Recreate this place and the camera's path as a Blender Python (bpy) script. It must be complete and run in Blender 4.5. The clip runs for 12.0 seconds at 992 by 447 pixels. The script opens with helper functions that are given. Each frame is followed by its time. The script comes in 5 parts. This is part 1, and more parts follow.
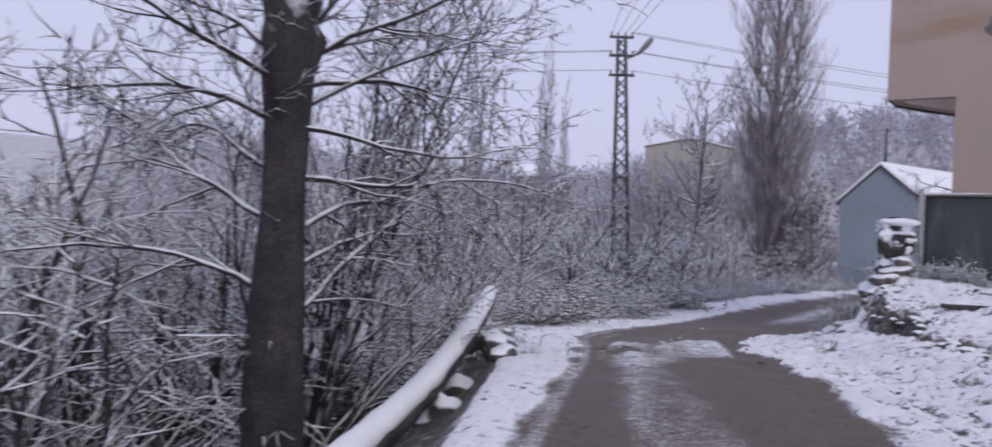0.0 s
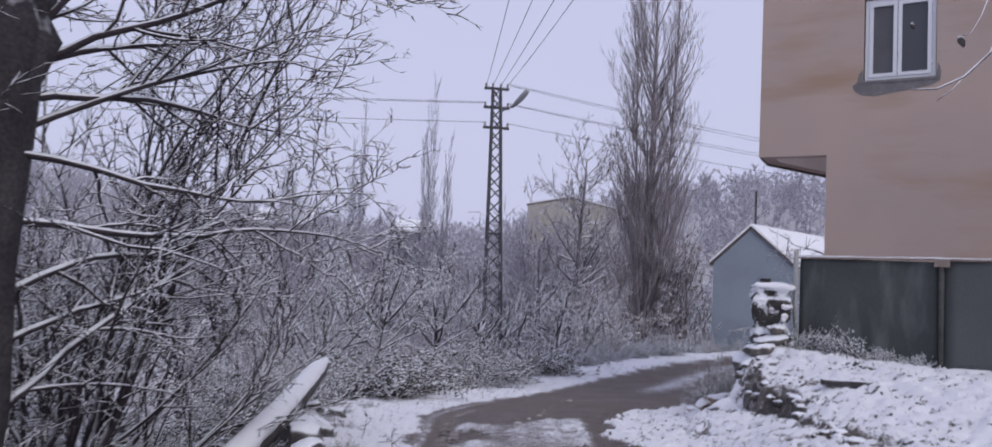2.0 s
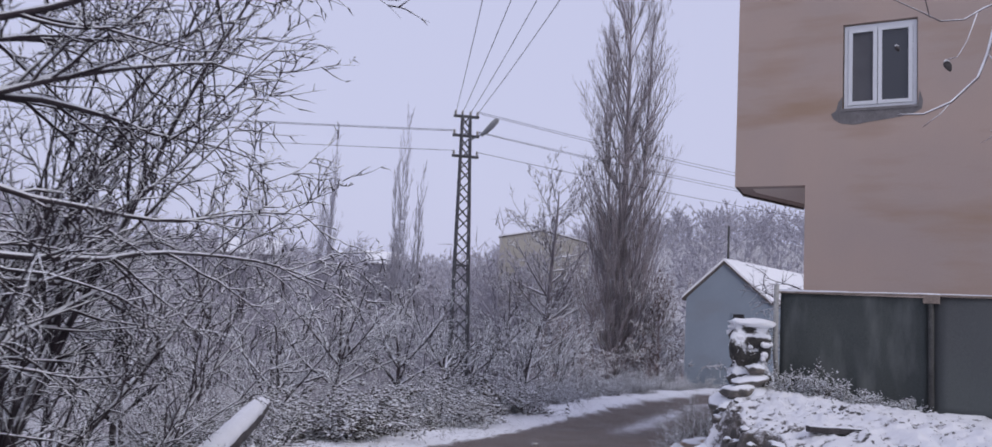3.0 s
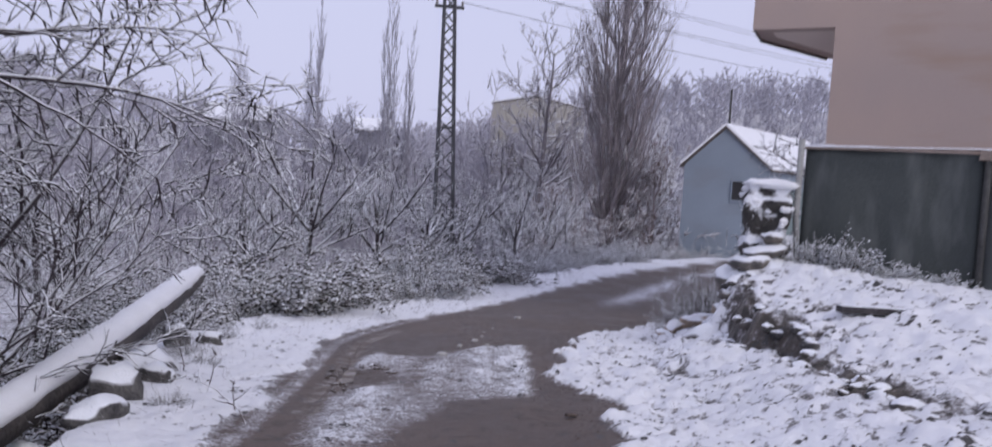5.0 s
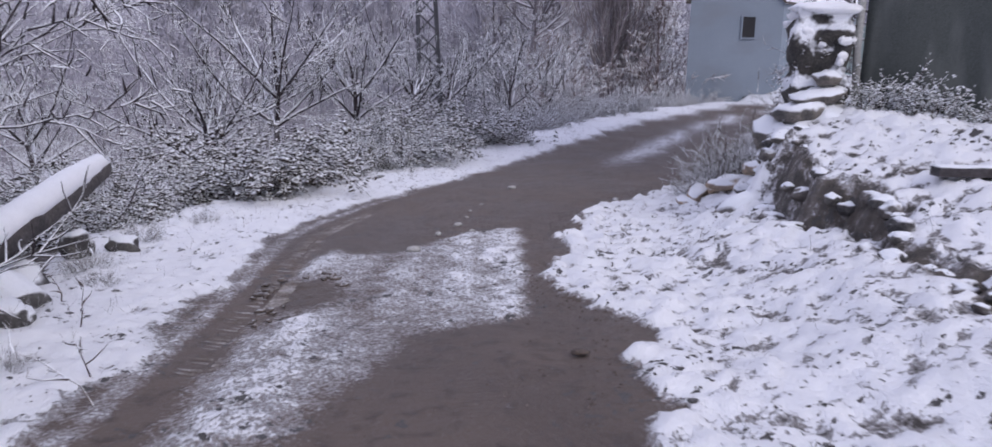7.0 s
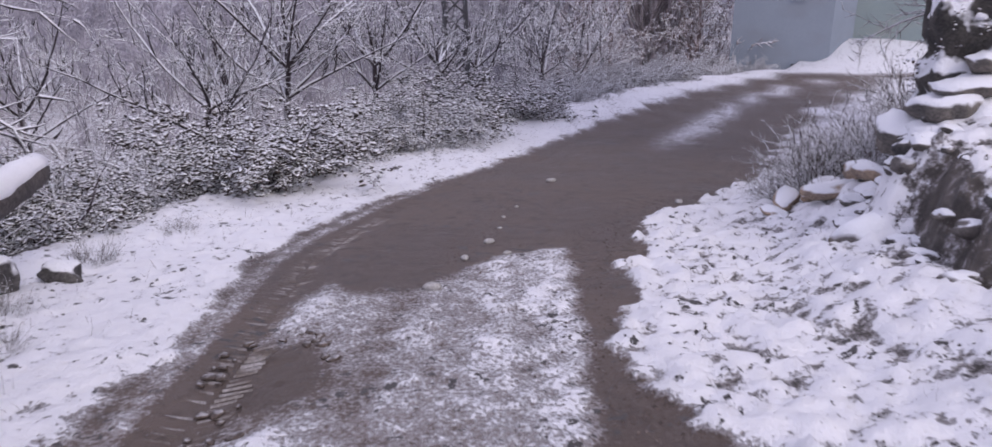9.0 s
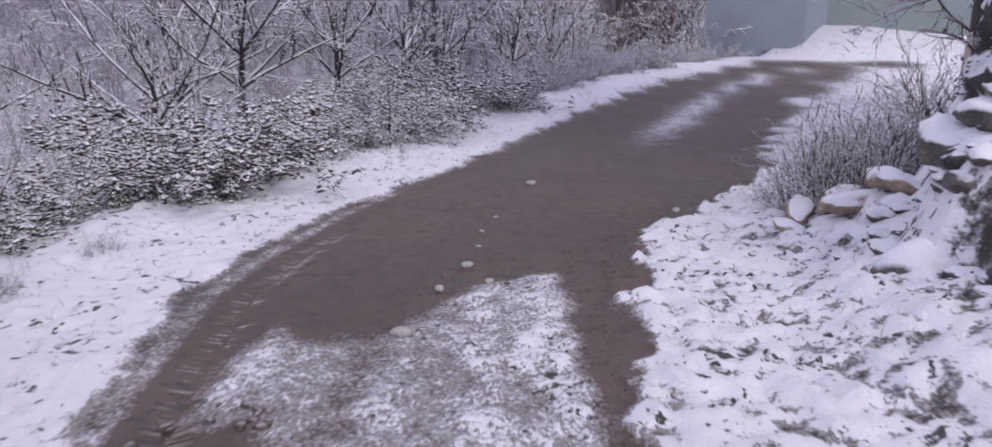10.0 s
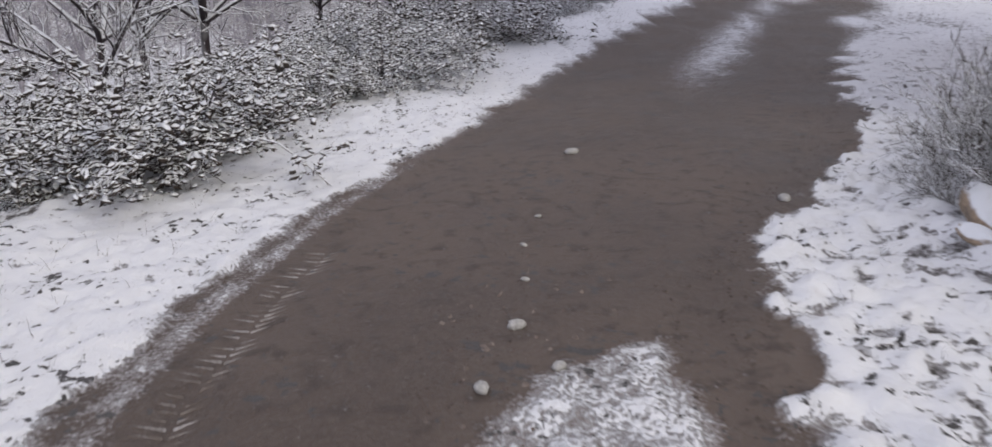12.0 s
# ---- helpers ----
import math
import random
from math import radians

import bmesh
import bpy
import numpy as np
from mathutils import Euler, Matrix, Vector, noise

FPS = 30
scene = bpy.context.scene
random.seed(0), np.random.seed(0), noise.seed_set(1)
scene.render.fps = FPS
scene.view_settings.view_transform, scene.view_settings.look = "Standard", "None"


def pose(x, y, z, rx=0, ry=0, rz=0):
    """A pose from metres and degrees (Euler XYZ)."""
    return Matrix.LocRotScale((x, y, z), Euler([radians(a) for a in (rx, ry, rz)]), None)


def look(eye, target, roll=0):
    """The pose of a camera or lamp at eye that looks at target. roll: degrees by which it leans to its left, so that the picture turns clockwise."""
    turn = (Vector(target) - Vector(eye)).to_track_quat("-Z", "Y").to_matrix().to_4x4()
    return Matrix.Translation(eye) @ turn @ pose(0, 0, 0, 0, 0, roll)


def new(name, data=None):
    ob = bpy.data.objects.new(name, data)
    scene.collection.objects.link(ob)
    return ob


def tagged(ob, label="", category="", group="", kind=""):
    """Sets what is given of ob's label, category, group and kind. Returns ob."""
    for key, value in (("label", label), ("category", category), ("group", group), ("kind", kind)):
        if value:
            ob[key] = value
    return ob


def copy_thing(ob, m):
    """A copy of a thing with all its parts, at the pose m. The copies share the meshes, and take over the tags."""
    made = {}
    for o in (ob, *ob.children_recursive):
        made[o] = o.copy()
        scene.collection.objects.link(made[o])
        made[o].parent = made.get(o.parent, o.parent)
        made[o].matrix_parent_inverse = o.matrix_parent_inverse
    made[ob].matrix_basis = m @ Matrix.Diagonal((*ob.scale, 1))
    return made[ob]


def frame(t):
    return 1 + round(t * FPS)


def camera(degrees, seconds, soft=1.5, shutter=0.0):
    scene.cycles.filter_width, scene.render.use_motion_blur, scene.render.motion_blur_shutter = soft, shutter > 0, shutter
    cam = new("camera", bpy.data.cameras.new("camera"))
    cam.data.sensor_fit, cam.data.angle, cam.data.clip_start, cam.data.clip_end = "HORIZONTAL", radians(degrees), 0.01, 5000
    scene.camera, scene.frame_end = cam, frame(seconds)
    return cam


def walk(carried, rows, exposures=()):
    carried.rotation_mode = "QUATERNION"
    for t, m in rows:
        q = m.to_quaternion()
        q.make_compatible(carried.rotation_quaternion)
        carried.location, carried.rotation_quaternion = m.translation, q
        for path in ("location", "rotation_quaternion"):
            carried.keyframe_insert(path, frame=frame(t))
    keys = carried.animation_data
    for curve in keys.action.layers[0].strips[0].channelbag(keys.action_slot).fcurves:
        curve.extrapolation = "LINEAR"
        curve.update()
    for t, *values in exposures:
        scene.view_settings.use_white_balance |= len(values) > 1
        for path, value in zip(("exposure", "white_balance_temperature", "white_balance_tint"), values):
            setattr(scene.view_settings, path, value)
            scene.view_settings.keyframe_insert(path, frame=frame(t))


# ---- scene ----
cam = camera(63.8, 12.0, 1.6, 0.6)
METRES, EYE, TILT, LEAN, TURN = 10.9, 1.5, 0.0, 0.0, 1.0
PATH = [
    (0, (0.271, 0.574, 1.369), (0.206, 2.573, 1.356), 2.3),
    (0.5, (0.442, 1.071, 1.373), (0.524, 3.069, 1.368), 2.4),
    (1, (0.656, 1.435, 1.385), (0.791, 3.429, 1.466), 2.0),
    (1.5, (0.854, 1.869, 1.426), (1.027, 3.859, 1.529), 1.9),
    (2, (0.962, 2.288, 1.449), (1.171, 4.272, 1.59), 3.0),
    (2.5, (1.151, 2.727, 1.447), (1.396, 4.7, 1.662), 3.4),
    (3, (1.245, 3.128, 1.457), (1.514, 5.096, 1.685), 3.5),
    (3.2, (1.287, 3.31, 1.455), (1.563, 5.281, 1.657), 3.7),
    (4.8, (1.698, 4.627, 1.375), (2.016, 6.601, 1.33), 3.8),
    (5, (1.753, 4.805, 1.351), (2.055, 6.779, 1.254), 3.7),
    (5.5, (1.898, 5.225, 1.344), (2.176, 7.195, 1.143), 3.3),
    (6, (1.949, 5.695, 1.337), (2.23, 7.66, 1.09), 2.9),
    (6.5, (2.169, 6.166, 1.335), (2.468, 8.119, 1.027), 0.8),
    (7, (2.207, 6.622, 1.279), (2.512, 8.545, 0.822), 0.7),
    (7.5, (2.288, 7.048, 1.326), (2.588, 8.968, 0.853), 0.5),
    (7.7, (2.368, 7.259, 1.326), (2.632, 9.181, 0.838), -0.1),
    (9.3, (2.338, 8.563, 1.326), (2.58, 10.467, 0.763), 1.0),
    (9.5, (2.344, 8.747, 1.311), (2.6, 10.646, 0.739), 1.0),
    (10, (2.369, 9.258, 1.315), (2.691, 11.143, 0.73), 1.4),
    (10.5, (2.495, 9.85, 1.272), (2.837, 11.696, 0.582), 0.7),
    (11, (2.467, 10.32, 1.265), (2.809, 12.149, 0.533), 0.2),
    (11.5, (2.435, 10.833, 1.254), (2.778, 12.657, 0.509), 0.1),
    (12, (2.414, 11.341, 1.219), (2.738, 13.158, 0.447), 0.1),
]
EXPOSURES = [(0.0, 0.0, 6500, 10), (2.5, -0.05, 6500, 9), (5.0, 0.05, 6500, 10), (5.5, 0.18, 6500, 10), (6.5, 0.23, 6500, 10), (7.7, 0.22, 6550, 11), (9.3, 0.27, 6800, 16),
             (10.1, 0.25, 6800, 15), (10.5, 0.27, 7150, 11), (10.9, 0.25, 7700, 3), (11.5, 0.24, 7800, 0), (12.0, 0.24, 7450, 2)]
walk(cam, [(t, look(eye, target, roll)) for t, eye, target, roll in PATH], EXPOSURES)


# ---- world, sun ----
world = bpy.data.worlds.new("overcast_sky")
scene.world = world
world.use_nodes = True
wn, wl = world.node_tree.nodes, world.node_tree.links
wn.clear()
sky = wn.new("ShaderNodeTexSky")
sky.sky_type = "NISHITA"
sky.sun_disc = False
sky.sun_elevation, sky.sun_rotation = radians(32), radians(150)
sky.dust_density, sky.air_density = 6.0, 1.5
veil = wn.new("ShaderNodeMix")
veil.data_type = "RGBA"
veil.inputs[0].default_value = 0.9
veil.inputs[7].default_value = (5.75, 5.88, 8.1, 1)
wbg, wout = wn.new("ShaderNodeBackground"), wn.new("ShaderNodeOutputWorld")
wbg.inputs[1].default_value = 0.11
wl.new(sky.outputs[0], veil.inputs[6])
wl.new(veil.outputs[2], wbg.inputs[0])
wl.new(wbg.outputs[0], wout.inputs[0])
sun = new("sun", bpy.data.lights.new("sun", "SUN"))
sun.data.energy, sun.data.angle, sun.data.color = 0.8, radians(30), (1.0, 0.97, 0.94)
sun.matrix_world = look((0, 0, 50), (0 + math.sin(radians(150)) * -30, math.cos(radians(150)) * -30, 50 - 30), 0)


# ---- materials ----
def mat(name, colour, rough=0.8, vary=0.15, scale=4.0, fine=60.0, bump=0.3, metal=0.0, second=None, snow=None, stain=None):
    """Noise-varied surface; second: another colour mixed in by large noise; snow: (lower, upper) of the upward normal where snow lies."""
    m = bpy.data.materials.new(name)
    m.use_nodes = True
    n, l = m.node_tree.nodes, m.node_tree.links
    b = n["Principled BSDF"]
    b.inputs["Metallic"].default_value = metal
    tc = n.new("ShaderNodeTexCoord")
    big, small = n.new("ShaderNodeTexNoise"), n.new("ShaderNodeTexNoise")
    big.inputs["Scale"].default_value, small.inputs["Scale"].default_value = scale, fine
    big.inputs["Detail"].default_value, small.inputs["Detail"].default_value = 4, 3
    l.new(tc.outputs["Object"], big.inputs[0])
    l.new(tc.outputs["Object"], small.inputs[0])
    mix = n.new("ShaderNodeMix")
    mix.data_type = "RGBA"
    ramp = n.new("ShaderNodeMapRange")
    ramp.inputs[1].default_value, ramp.inputs[2].default_value = 0.38, 0.62
    l.new(big.outputs[0], ramp.inputs[0])
    l.new(ramp.outputs[0], mix.inputs[0])
    second = second or tuple(c * (1 - vary) for c in colour)
    mix.inputs[6].default_value, mix.inputs[7].default_value = (*colour, 1), (*second, 1)
    mul = n.new("ShaderNodeMix")
    mul.data_type, mul.blend_type = "RGBA", "MULTIPLY"
    mul.inputs[0].default_value = 1.0
    r2 = n.new("ShaderNodeMapRange")
    r2.inputs[1].default_value, r2.inputs[2].default_value = 0.3, 0.7
    r2.inputs[3].default_value, r2.inputs[4].default_value = 1 - vary, 1 + vary
    l.new(small.outputs[0], r2.inputs[0])
    l.new(mix.outputs[2], mul.inputs[6])
    l.new(r2.outputs[0], mul.inputs[7])
    colour_out = mul.outputs[2]
    bp = n.new("ShaderNodeBump")
    bp.inputs["Strength"].default_value, bp.inputs["Distance"].default_value = bump, 0.01
    l.new(small.outputs[0], bp.inputs["Height"])
    l.new(bp.outputs[0], b.inputs["Normal"])
    if stain:
        st, level = n.new("ShaderNodeTexNoise"), n.new("ShaderNodeMapRange")
        st.inputs["Scale"].default_value, st.inputs["Detail"].default_value = stain[1], 5
        mp = n.new("ShaderNodeMapping")
        mp.inputs["Scale"].default_value = stain[2]
        l.new(tc.outputs["Object"], mp.inputs[0])
        l.new(mp.outputs[0], st.inputs[0])
        level.inputs[1].default_value, level.inputs[2].default_value = 0.5, 0.72
        l.new(st.outputs[0], level.inputs[0])
        sm = n.new("ShaderNodeMix")
        sm.data_type = "RGBA"
        l.new(level.outputs[0], sm.inputs[0])
        l.new(colour_out, sm.inputs[6])
        sm.inputs[7].default_value = (*stain[0], 1)
        colour_out = sm.outputs[2]
    b.inputs["Roughness"].default_value = rough
    if snow:
        g, sep, s1, add, rng = (n.new("ShaderNode" + k) for k in ("NewGeometry", "SeparateXYZ", "TexNoise", "Math", "MapRange"))
        s1.inputs["Scale"].default_value = snow[2] if len(snow) > 2 else 5.0
        l.new(tc.outputs["Object"], s1.inputs[0])
        l.new(g.outputs["Normal"], sep.inputs[0])
        l.new(sep.outputs[2], add.inputs[0])
        l.new(s1.outputs[0], add.inputs[1])
        rng.inputs[1].default_value, rng.inputs[2].default_value = snow[0] + 0.5, snow[1] + 0.5
        l.new(add.outputs[0], rng.inputs[0])
        sm = n.new("ShaderNodeMix")
        sm.data_type = "RGBA"
        l.new(rng.outputs[0], sm.inputs[0])
        l.new(colour_out, sm.inputs[6])
        sm.inputs[7].default_value = (0.82, 0.84, 0.88, 1)
        colour_out = sm.outputs[2]
    l.new(colour_out, b.inputs["Base Color"])
    return m


M_snow = mat("snow", (0.84, 0.85, 0.88), 0.7, 0.04, 6, 90, 0.5)
M_bark = mat("dark_bark_snowy", (0.13, 0.105, 0.115), 0.9, 0.35, 5, 40, 0.4, snow=(-0.06, 0.26, 3.0))
M_trunk = mat("trunk_bark", (0.032, 0.029, 0.032), 0.95, 0.4, 3, 30, 1.0, second=(0.055, 0.049, 0.052), snow=(0.24, 0.60, 5.0))
M_twig = mat("twig_snowy", (0.10, 0.08, 0.09), 0.9, 0.3, 5, 40, 0.2, snow=(-0.04, 0.24, 3.0))
M_bramble = mat("bramble_snowy", (0.065, 0.047, 0.05), 0.9, 0.4, 5, 40, 0.2, second=(0.10, 0.065, 0.055), snow=(0.02, 0.32, 4.0))
M_dry = mat("brown_twig", (0.085, 0.065, 0.058), 0.9, 0.3, 5, 40, 0.2, snow=(0.06, 0.42, 5.0))
M_hedge = mat("snowy_hedge_leaf", (0.085, 0.09, 0.078), 0.9, 0.4, 9, 40, 0.2, snow=(-0.25, 0.05, 6.0))
M_bramble2 = mat("dark_bramble", (0.055, 0.042, 0.046), 0.9, 0.4, 5, 40, 0.2, second=(0.09, 0.065, 0.06), snow=(0.22, 0.55, 4.0))
M_leaf2 = mat("dark_leaf", (0.04, 0.032, 0.034), 0.9, 0.4, 9, 40, 0.2, second=(0.07, 0.045, 0.04), snow=(0.3, 0.6, 6.0))
M_wall = mat("dark_snow_flecked_masonry", (0.03, 0.03, 0.031), 0.95, 0.4, 5, 50, 1.2, second=(0.07, 0.064, 0.058), snow=(0.03, 0.17, 8.0))
M_rubble = mat("snow_plastered_stone", (0.09, 0.085, 0.08), 0.9, 0.35, 5, 50, 1.2, second=(0.18, 0.16, 0.14), snow=(0.10, 0.36, 9.0))
M_leaf = mat("dead_leaf_snowy", (0.045, 0.038, 0.036), 0.9, 0.4, 9, 40, 0.2, second=(0.07, 0.052, 0.042), snow=(0.12, 0.36, 5.0))
# Lightened base colour stands for the haze in front of the poplar.
M_poplar = mat("hazed_poplar_twig", (0.37, 0.33, 0.345), 0.9, 0.3, 0.6, 20, 0.2, snow=(0.2, 0.7, 1.0))
# Distance haze is put into these four twig colours as pale lilac-grey.
M_mid = mat("hazed_mid_twig", (0.38, 0.36, 0.40), 0.9, 0.2, 0.3, 8, 0.1)
M_crownfar = mat("hazed_crown_twig", (0.21, 0.19, 0.21), 0.9, 0.2, 0.1, 5, 0.1, snow=(0.3, 0.8, 0.2))
M_far = mat("hazed_far_twig", (0.47, 0.46, 0.52), 0.9, 0.12, 0.1, 5, 0.1)
M_near_hill = mat("hazed_wood_twig", (0.43, 0.415, 0.47), 0.9, 0.12, 0.1, 5, 0.1)
M_rust = mat("reddish_scrub", (0.27, 0.195, 0.19), 0.9, 0.3, 1.0, 20, 0.2, snow=(0.0, 0.5, 1.0))
M_mud = mat("brown_mud", (0.06, 0.045, 0.038), 0.6, 0.3, 8, 60, 1.0, second=(0.12, 0.09, 0.075), snow=(0.82, 1.25, 14.0))
M_stone = mat("rough_stone_snowy", (0.13, 0.12, 0.115), 0.85, 0.3, 4, 50, 1.0, second=(0.2, 0.17, 0.14), snow=(0.12, 0.35, 5.0))
M_stone2 = mat("dark_wall_stone", (0.065, 0.062, 0.06), 0.9, 0.35, 4, 50, 1.2, second=(0.12, 0.11, 0.10), snow=(0.35, 0.55, 7.0))
M_rock = mat("dark_lichened_rock", (0.045, 0.043, 0.045), 0.9, 0.35, 6, 50, 1.2, second=(0.10, 0.095, 0.09), snow=(0.55, 0.75, 6.0))
M_tread = mat("slushy_mud", (0.14, 0.115, 0.10), 0.6, 0.3, 6, 60, 0.6, second=(0.34, 0.32, 0.32))
M_clay = mat("grey_clay", (0.16, 0.145, 0.135), 0.9, 0.3, 7, 60, 1.0, second=(0.08, 0.07, 0.065), snow=(0.55, 0.8, 6.0))
M_clod = mat("wet_brown_clod", (0.07, 0.052, 0.044), 0.6, 0.35, 9, 70, 1.2, second=(0.10, 0.075, 0.062), snow=(1.2, 1.4, 14.0))
M_grit = mat("pale_brown_grit", (0.22, 0.18, 0.16), 0.8, 0.3, 8, 60, 0.5, second=(0.12, 0.09, 0.08))
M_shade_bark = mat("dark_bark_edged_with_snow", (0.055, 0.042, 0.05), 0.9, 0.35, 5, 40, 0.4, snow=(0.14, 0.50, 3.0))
M_limb = mat("dark_limb_lined_with_snow", (0.06, 0.046, 0.052), 0.9, 0.35, 5, 40, 0.4, snow=(0.02, 0.34, 2.0))
M_shade_twig = mat("dark_twig_light_snow", (0.06, 0.047, 0.056), 0.9, 0.35, 5, 40, 0.3, snow=(0.25, 0.62, 3.0))
M_teal = mat("grey_green_render", (0.23, 0.29, 0.295), 0.9, 0.06, 0.6, 30, 0.3, stain=((0.24, 0.28, 0.27), 1.0, (0.6, 0.6, 1.0)))
M_ochre = mat("ochre_stone_snowy", (0.36, 0.27, 0.19), 0.85, 0.3, 4, 50, 1.0, second=(0.24, 0.19, 0.15), snow=(0.45, 0.7, 5.0))
M_log = mat("weathered_log", (0.045, 0.04, 0.042), 0.9, 0.35, 3, 40, 1.0, second=(0.085, 0.075, 0.072))
M_plaster = mat("salmon_plaster", (0.44, 0.355, 0.315), 0.9, 0.05, 0.5, 60, 0.4, second=(0.475, 0.372, 0.318), stain=((0.39, 0.275, 0.20), 1.0, (0.35, 0.35, 1.6)))
# Wall plaster made paler: light bounced off the snow is in the colour.
M_soffit = mat("bounce_paled_soffit", (0.80, 0.70, 0.62), 0.9, 0.05, 0.5, 60, 0.4)
M_cement = mat("grey_cement", (0.21, 0.20, 0.20), 0.95, 0.2, 6, 60, 0.8)
M_shed = mat("blue_grey_render", (0.24, 0.285, 0.34), 0.9, 0.06, 0.6, 30, 0.3, stain=((0.22, 0.25, 0.29), 1.2, (0.6, 0.6, 1.0)))
# Far house walls: colour washed out to carry the haze.
M_hut = mat("hazed_grey_render", (0.36, 0.36, 0.39), 0.9, 0.06, 0.4, 20, 0.2)
M_yellow = mat("hazed_yellow_render", (0.45, 0.43, 0.38), 0.9, 0.08, 0.4, 20, 0.2)
M_pale_leaf = mat("snow_covered_leaf", (0.10, 0.085, 0.085), 0.9, 0.3, 9, 40, 0.2, snow=(-0.12, 0.18, 5.0))
M_boulder = mat("dark_rock_under_snow", (0.05, 0.047, 0.049), 0.9, 0.35, 6, 50, 1.2, second=(0.11, 0.105, 0.10), snow=(0.44, 0.60, 3.0))
M_pvc = mat("white_pvc", (0.72, 0.74, 0.76), 0.35, 0.02, 3, 80, 0.05)
M_net = mat("dark_green_shade_cloth", (0.048, 0.056, 0.056), 0.85, 0.25, 0.8, 90, 0.3, second=(0.066, 0.075, 0.072), stain=((0.13, 0.14, 0.135), 1.5, (2.0, 2.0, 0.5)))
M_net2 = mat("faded_grey_cloth", (0.085, 0.09, 0.092), 0.85, 0.15, 0.8, 90, 0.3, second=(0.09, 0.10, 0.10))
M_rail = mat("rusty_frosted_rail", (0.30, 0.24, 0.20), 0.7, 0.3, 6, 50, 0.4, snow=(0.1, 0.5, 8.0))
M_darkpost = mat("dark_post", (0.07, 0.07, 0.068), 0.8, 0.3, 5, 50, 0.5)
M_post = mat("pale_weathered_post", (0.36, 0.36, 0.35), 0.85, 0.2, 5, 50, 0.5)
M_steel = mat("dark_galvanised_steel", (0.10, 0.10, 0.11), 0.6, 0.2, 4, 40, 0.2, metal=0.3, snow=(0.4, 0.8, 3.0))
M_lamp = mat("grey_lamp_housing", (0.27, 0.28, 0.30), 0.5, 0.1, 4, 40, 0.1)
M_porcelain = mat("porcelain", (0.3, 0.28, 0.27), 0.3, 0.1, 4, 40, 0.1)
M_wire = mat("cable", (0.09, 0.09, 0.10), 0.7, 0.1, 1, 10, 0.1)
M_dark = mat("dark_opening", (0.02, 0.02, 0.024), 0.7, 0.2, 3, 40, 0.1)
M_roofedge = mat("roof_edge_board", (0.12, 0.10, 0.09), 0.8, 0.2, 3, 30, 0.2)
M_pebble = mat("pale_pebble", (0.44, 0.43, 0.42), 0.8, 0.25, 9, 60, 0.5)
M_screen = mat("insect_screen", (0.10, 0.10, 0.11), 0.6, 0.15, 2, 200, 0.3)

M_glass = bpy.data.materials.new("window_glass")
M_glass.use_nodes = True
gb = M_glass.node_tree.nodes["Principled BSDF"]
gb.inputs["Base Color"].default_value = (0.06, 0.065, 0.075, 1)
gb.inputs["Roughness"].default_value = 0.08


